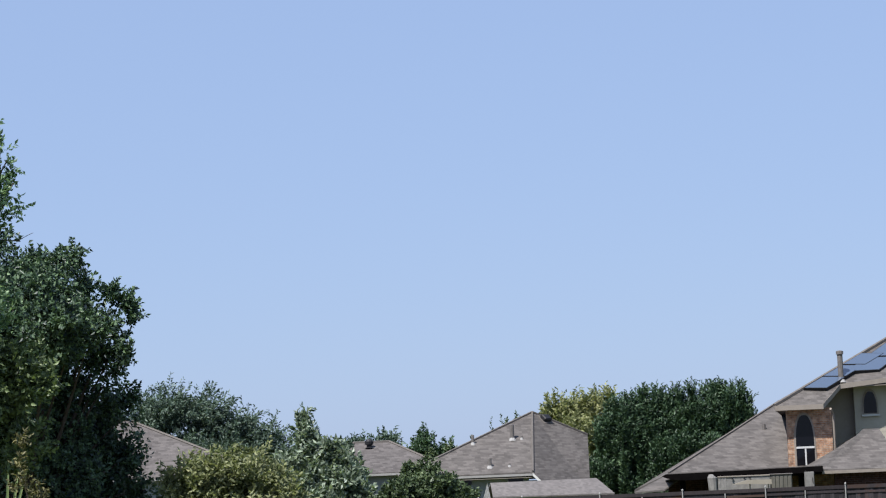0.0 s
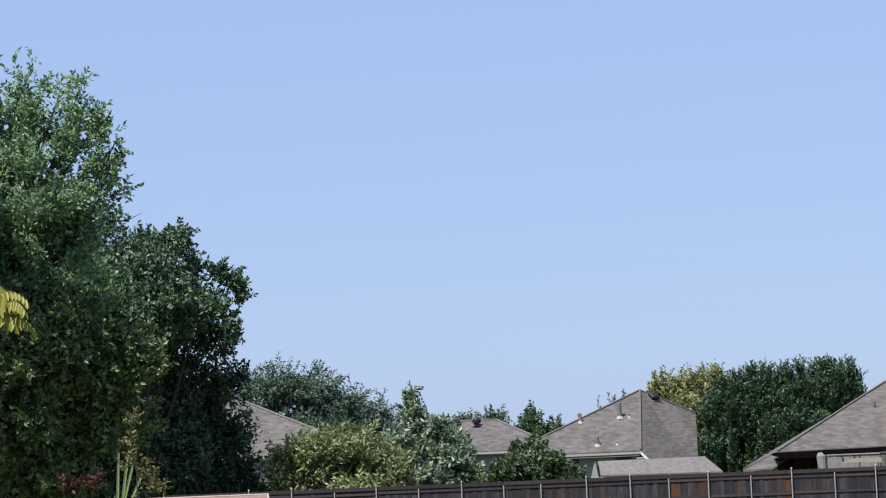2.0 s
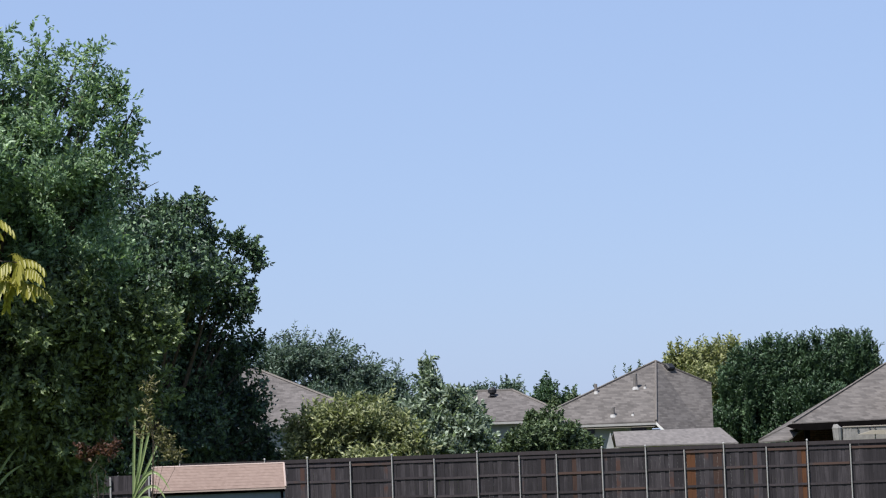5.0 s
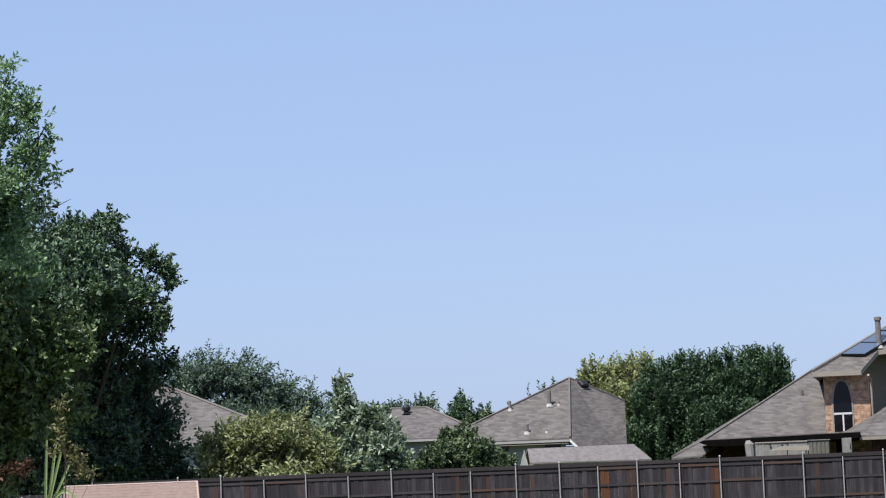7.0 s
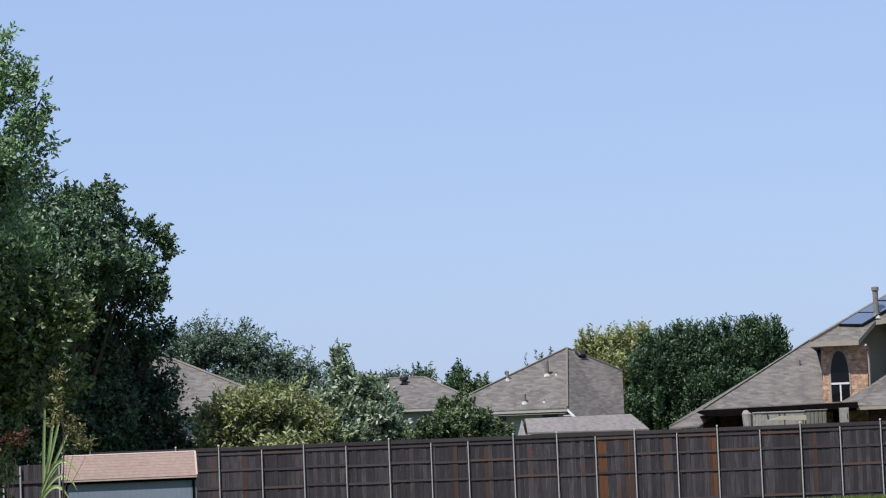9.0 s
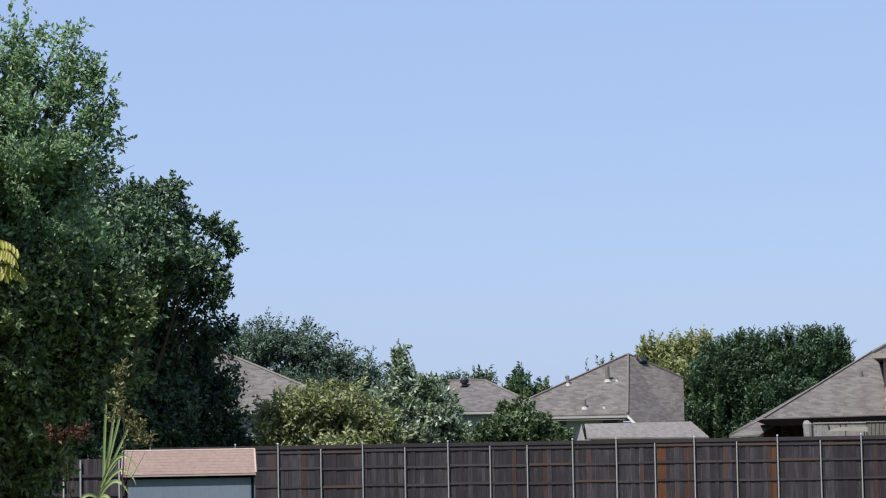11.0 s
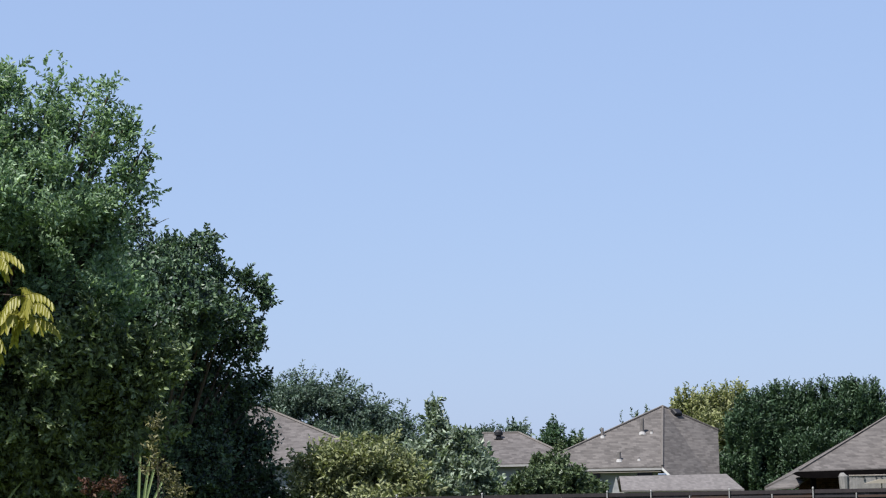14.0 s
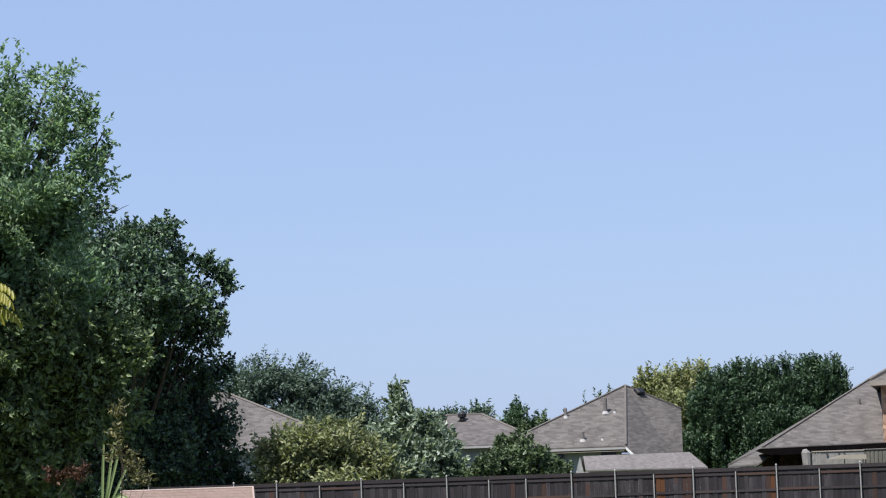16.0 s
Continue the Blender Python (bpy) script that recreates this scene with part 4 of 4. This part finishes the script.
tree("broadleaf_tree", (4.4, 125, 0), [(-0.7, 0, 5.3, 0.18, 0.7), (0.2, 0, 5.7, 0.18, 0.7), (0.9, 0, 6.0, 0.18, 0.75), (1.5, 0, 6.3, 0.15, 0.7), (-2.2, 0, 4.9, 0.3, 0.8), (-3.1, 0, 4.7, 0.25, 0.6), (0, 0, 4.0, 0.5, 0.8)],
     L_GREEN, 0.20, 0.085, 150, 11, 0.6, "slim green tree whose shoots show over the roof", trunk=0.1, seed=23, up=2.4, slim=0.12, stray=0.25)
tree("shrub", (-9.1, 50.5, 0), [(-0.35, 0, 2.68, 0.3, 0.16), (0.1, 0, 2.74, 0.28, 0.18)],
     L_RED, 0.11, 0.06, 46, 8, 0.2, "shrub with rust-red and tan leaves under the tree", "shrub", 0.03, 25, 0.4, core=0.1)

tree("tall_weed", (-7.92, 49.5, 0), [(0.04, 0, 3.85, 0.1, 0.18), (-0.06, 0, 3.5, 0.14, 0.2), (0.0, 0, 3.1, 0.18, 0.22), (0.28, 0.1, 2.85, 0.2, 0.2), (0.45, 0.1, 2.6, 0.24, 0.2)],
     L_WEED, 0.12, 0.045, 70, 9, 0.28, "tall straggly weed with yellow-green and tan leaves", "plant", 0.02, 27, 1.2, core=0.05, slim=0.16)


def blade(points, width, bm=None):
    """A long folded leaf that tapers to its tip."""
    bm = bm or bmesh.new()
    n = len(points)
    rows_ = []
    for i, p in enumerate(points):
        p = Vector(p)
        d = (Vector(points[min(i + 1, n - 1)]) - Vector(points[max(i - 1, 0)])).normalized()
        s_ = d.cross(Vector((0.25, -1, 0.2))).normalized()
        w_ = width * (0.55 + 0.55 * (i / (n - 1)) - 1.06 * (i / (n - 1)) ** 3)
        rows_.append((bm.verts.new(p - s_ * w_), bm.verts.new(p + Vector((0, 0.35 * w_, 0))), bm.verts.new(p + s_ * w_)))
    for a, b in zip(rows_, rows_[1:]):
        bm.faces.new((a[0], a[1], b[1], b[0]))
        bm.faces.new((a[1], a[2], b[2], b[1]))
    return bm


def arc(p0, p1, p2, n=12):
    p0, p1, p2 = Vector(p0), Vector(p1), Vector(p2)
    return [(1 - k / n) ** 2 * p0 + 2 * (k / n) * (1 - k / n) * p1 + (k / n) ** 2 * p2 for k in range(n + 1)]


def reed(at, stalk, blades, label, size=1.0, drop=0.0):
    def q(v):
        return (v[0] * size, v[1], v[2] * size - drop)

    t = thing("giant_reed", at, label, "plant")
    stalk = [q(v) for v in stalk]
    part("stalk", tube(stalk, [0.05 - 0.035 * i / (len(stalk) - 1) for i in range(len(stalk))], 7), L_REED, t)
    for p0, p1, p2, w_ in blades:
        part("blade", blade(arc(q(p0), q(p1), q(p2)), w_ * size * 0.72), L_REED, t)


reed((-10.82, 62, 0), [(0, 0, -0.1), (0.2, 0, 0.75), (0.38, 0, 1.35), (0.5, 0, 2.1)],
     [((0.42, 0, 1.5), (0.44, 0, 2.6), (0.53, 0, 3.95), 0.062), ((0.45, 0, 1.6), (0.62, 0, 2.7), (0.80, 0, 4.0), 0.062), ((0.46, 0, 1.7), (0.68, -0.1, 2.6), (1.02, -0.1, 3.75), 0.062),
      ((0.48, 0, 1.7), (0.8, 0.1, 2.4), (1.18, 0.2, 3.25), 0.058), ((0.36, 0, 1.45), (0.85, -0.2, 2.75), (1.32, -0.3, 1.72), 0.075), ((0.32, 0, 1.3), (0.9, -0.2, 2.3), (1.22, -0.3, 1.5), 0.075),
      ((0.3, 0, 1.2), (0.75, -0.3, 1.95), (1.06, -0.4, 1.3), 0.083), ((0.25, 0, 1.15), (0.6, -0.3, 1.5), (0.72, -0.4, 0.85), 0.075), ((0.3, 0, 1.2), (0.0, -0.2, 1.5), (-0.25, -0.2, 0.9), 0.075),
      ((0.3, 0, 1.0), (0.62, -0.3, 1.35), (0.85, -0.35, 0.6), 0.075), ((0.4, 0, 1.6), (0.7, -0.1, 2.0), (0.95, -0.2, 2.3), 0.060)],
     "tall green reed plant with arching blades near the shed", 1.127, 0.28)
reed((-12.05, 52, 0), [(0, 0, -0.1), (0.05, 0, 0.9), (0.1, 0, 1.6)],
     [((0.1, 0, 1.5), (0.5, 0, 2.3), (1.0, 0, 2.45), 0.060), ((0.1, 0, 1.6), (0.55, 0, 2.6), (0.9, 0, 2.85), 0.053), ((0.1, 0, 1.4), (0.5, 0, 2.1), (0.75, 0, 1.3), 0.060), ((0.1, 0, 1.6), (0.2, 0, 2.3), (0.25, 0, 2.9), 0.060)],
     "green reed plant in the tree's shade")


def sapling():
    t = thing("sapling", (-7.2, 25, 0), "young tree with bright yellow-green feathered leaves", "tree")
    part("trunk", tube([(0, 0, -0.1), (0.05, 0, 1.8), (0.2, 0, 3.6), (0.3, 0, 5.2)], [0.06, 0.05, 0.035, 0.012], 8), M_BARK, t)
    rng_ = random.Random(8)
    hubs = ((0.25, 4.2, 1.86, 4.46, 8), (0.22, 3.9, 1.8, 4.24, 7), (0.28, 4.8, 1.44, 4.98, 7), (0.2, 3.6, 1.42, 4.06, 7))
    for bx, bz, hx, hz, n in hubs:
        hub = Vector((hx, 0, hz))
        part("branch", tube(arc((bx, 0, bz), (0.6 * hx, 0.05, hz + 0.12), hub, 6), [0.016 - 0.0019 * i for i in range(7)], 5), M_BARK, t)
        for i in range(n):
            a = 2 * math.pi * (i + rng_.uniform(-0.2, 0.2)) / n
            ln = rng_.uniform(0.26, 0.36)
            out = Vector((math.cos(a), 0.7 * math.sin(a), 0))
            start = hub + Vector((rng_.uniform(-0.12, 0.08), 0, rng_.uniform(-0.22, 0.08)))
            pts = arc(start, start + out * ln * 0.6 + Vector((0, 0, 0.1)), start + out * ln + Vector((0, 0, -rng_.uniform(0.05, 0.2))), 8)
            stem = part("leaf_stem", tube(pts, [0.004] * 9, 4), L_PIST, t)
            side = out.cross(Vector((0, 0, 1)))
            for q in range(2, 9):
                for s_ in (-1, 1):
                    d = (side * s_ * rng_.uniform(0.35, 0.7) + out * 0.35 + Vector((0, 0, -1))).normalized()
                    l2 = rng_.uniform(0.14, 0.2) * (1 - 0.04 * q)
                    part("leaflet", blade([pts[q], pts[q] + d * l2 * 0.35, pts[q] + d * l2 * 0.7, pts[q] + d * l2], 0.028), L_PIST, stem)


sapling()


# ---- rough grass at the foot of the fence ----
rng2 = np.random.default_rng(31)
n = 9000
gx, gy = rng2.uniform(-16, 18, n), FENCE_Y - 0.1 - np.abs(rng2.normal(0, 0.5, n))
gd = np.stack([rng2.normal(0, 0.35, n), rng2.normal(0, 0.35, n), np.ones(n)], 1)
grass = new("grass", leaf_mesh("grass", np.stack([gx, gy, np.full(n, 0.05)], 1), gd, 0.16, 0.012, rng2, L_GRASS))
tagged(grass, "uneven green grass blades along the fence", "grass", kind="stuff")
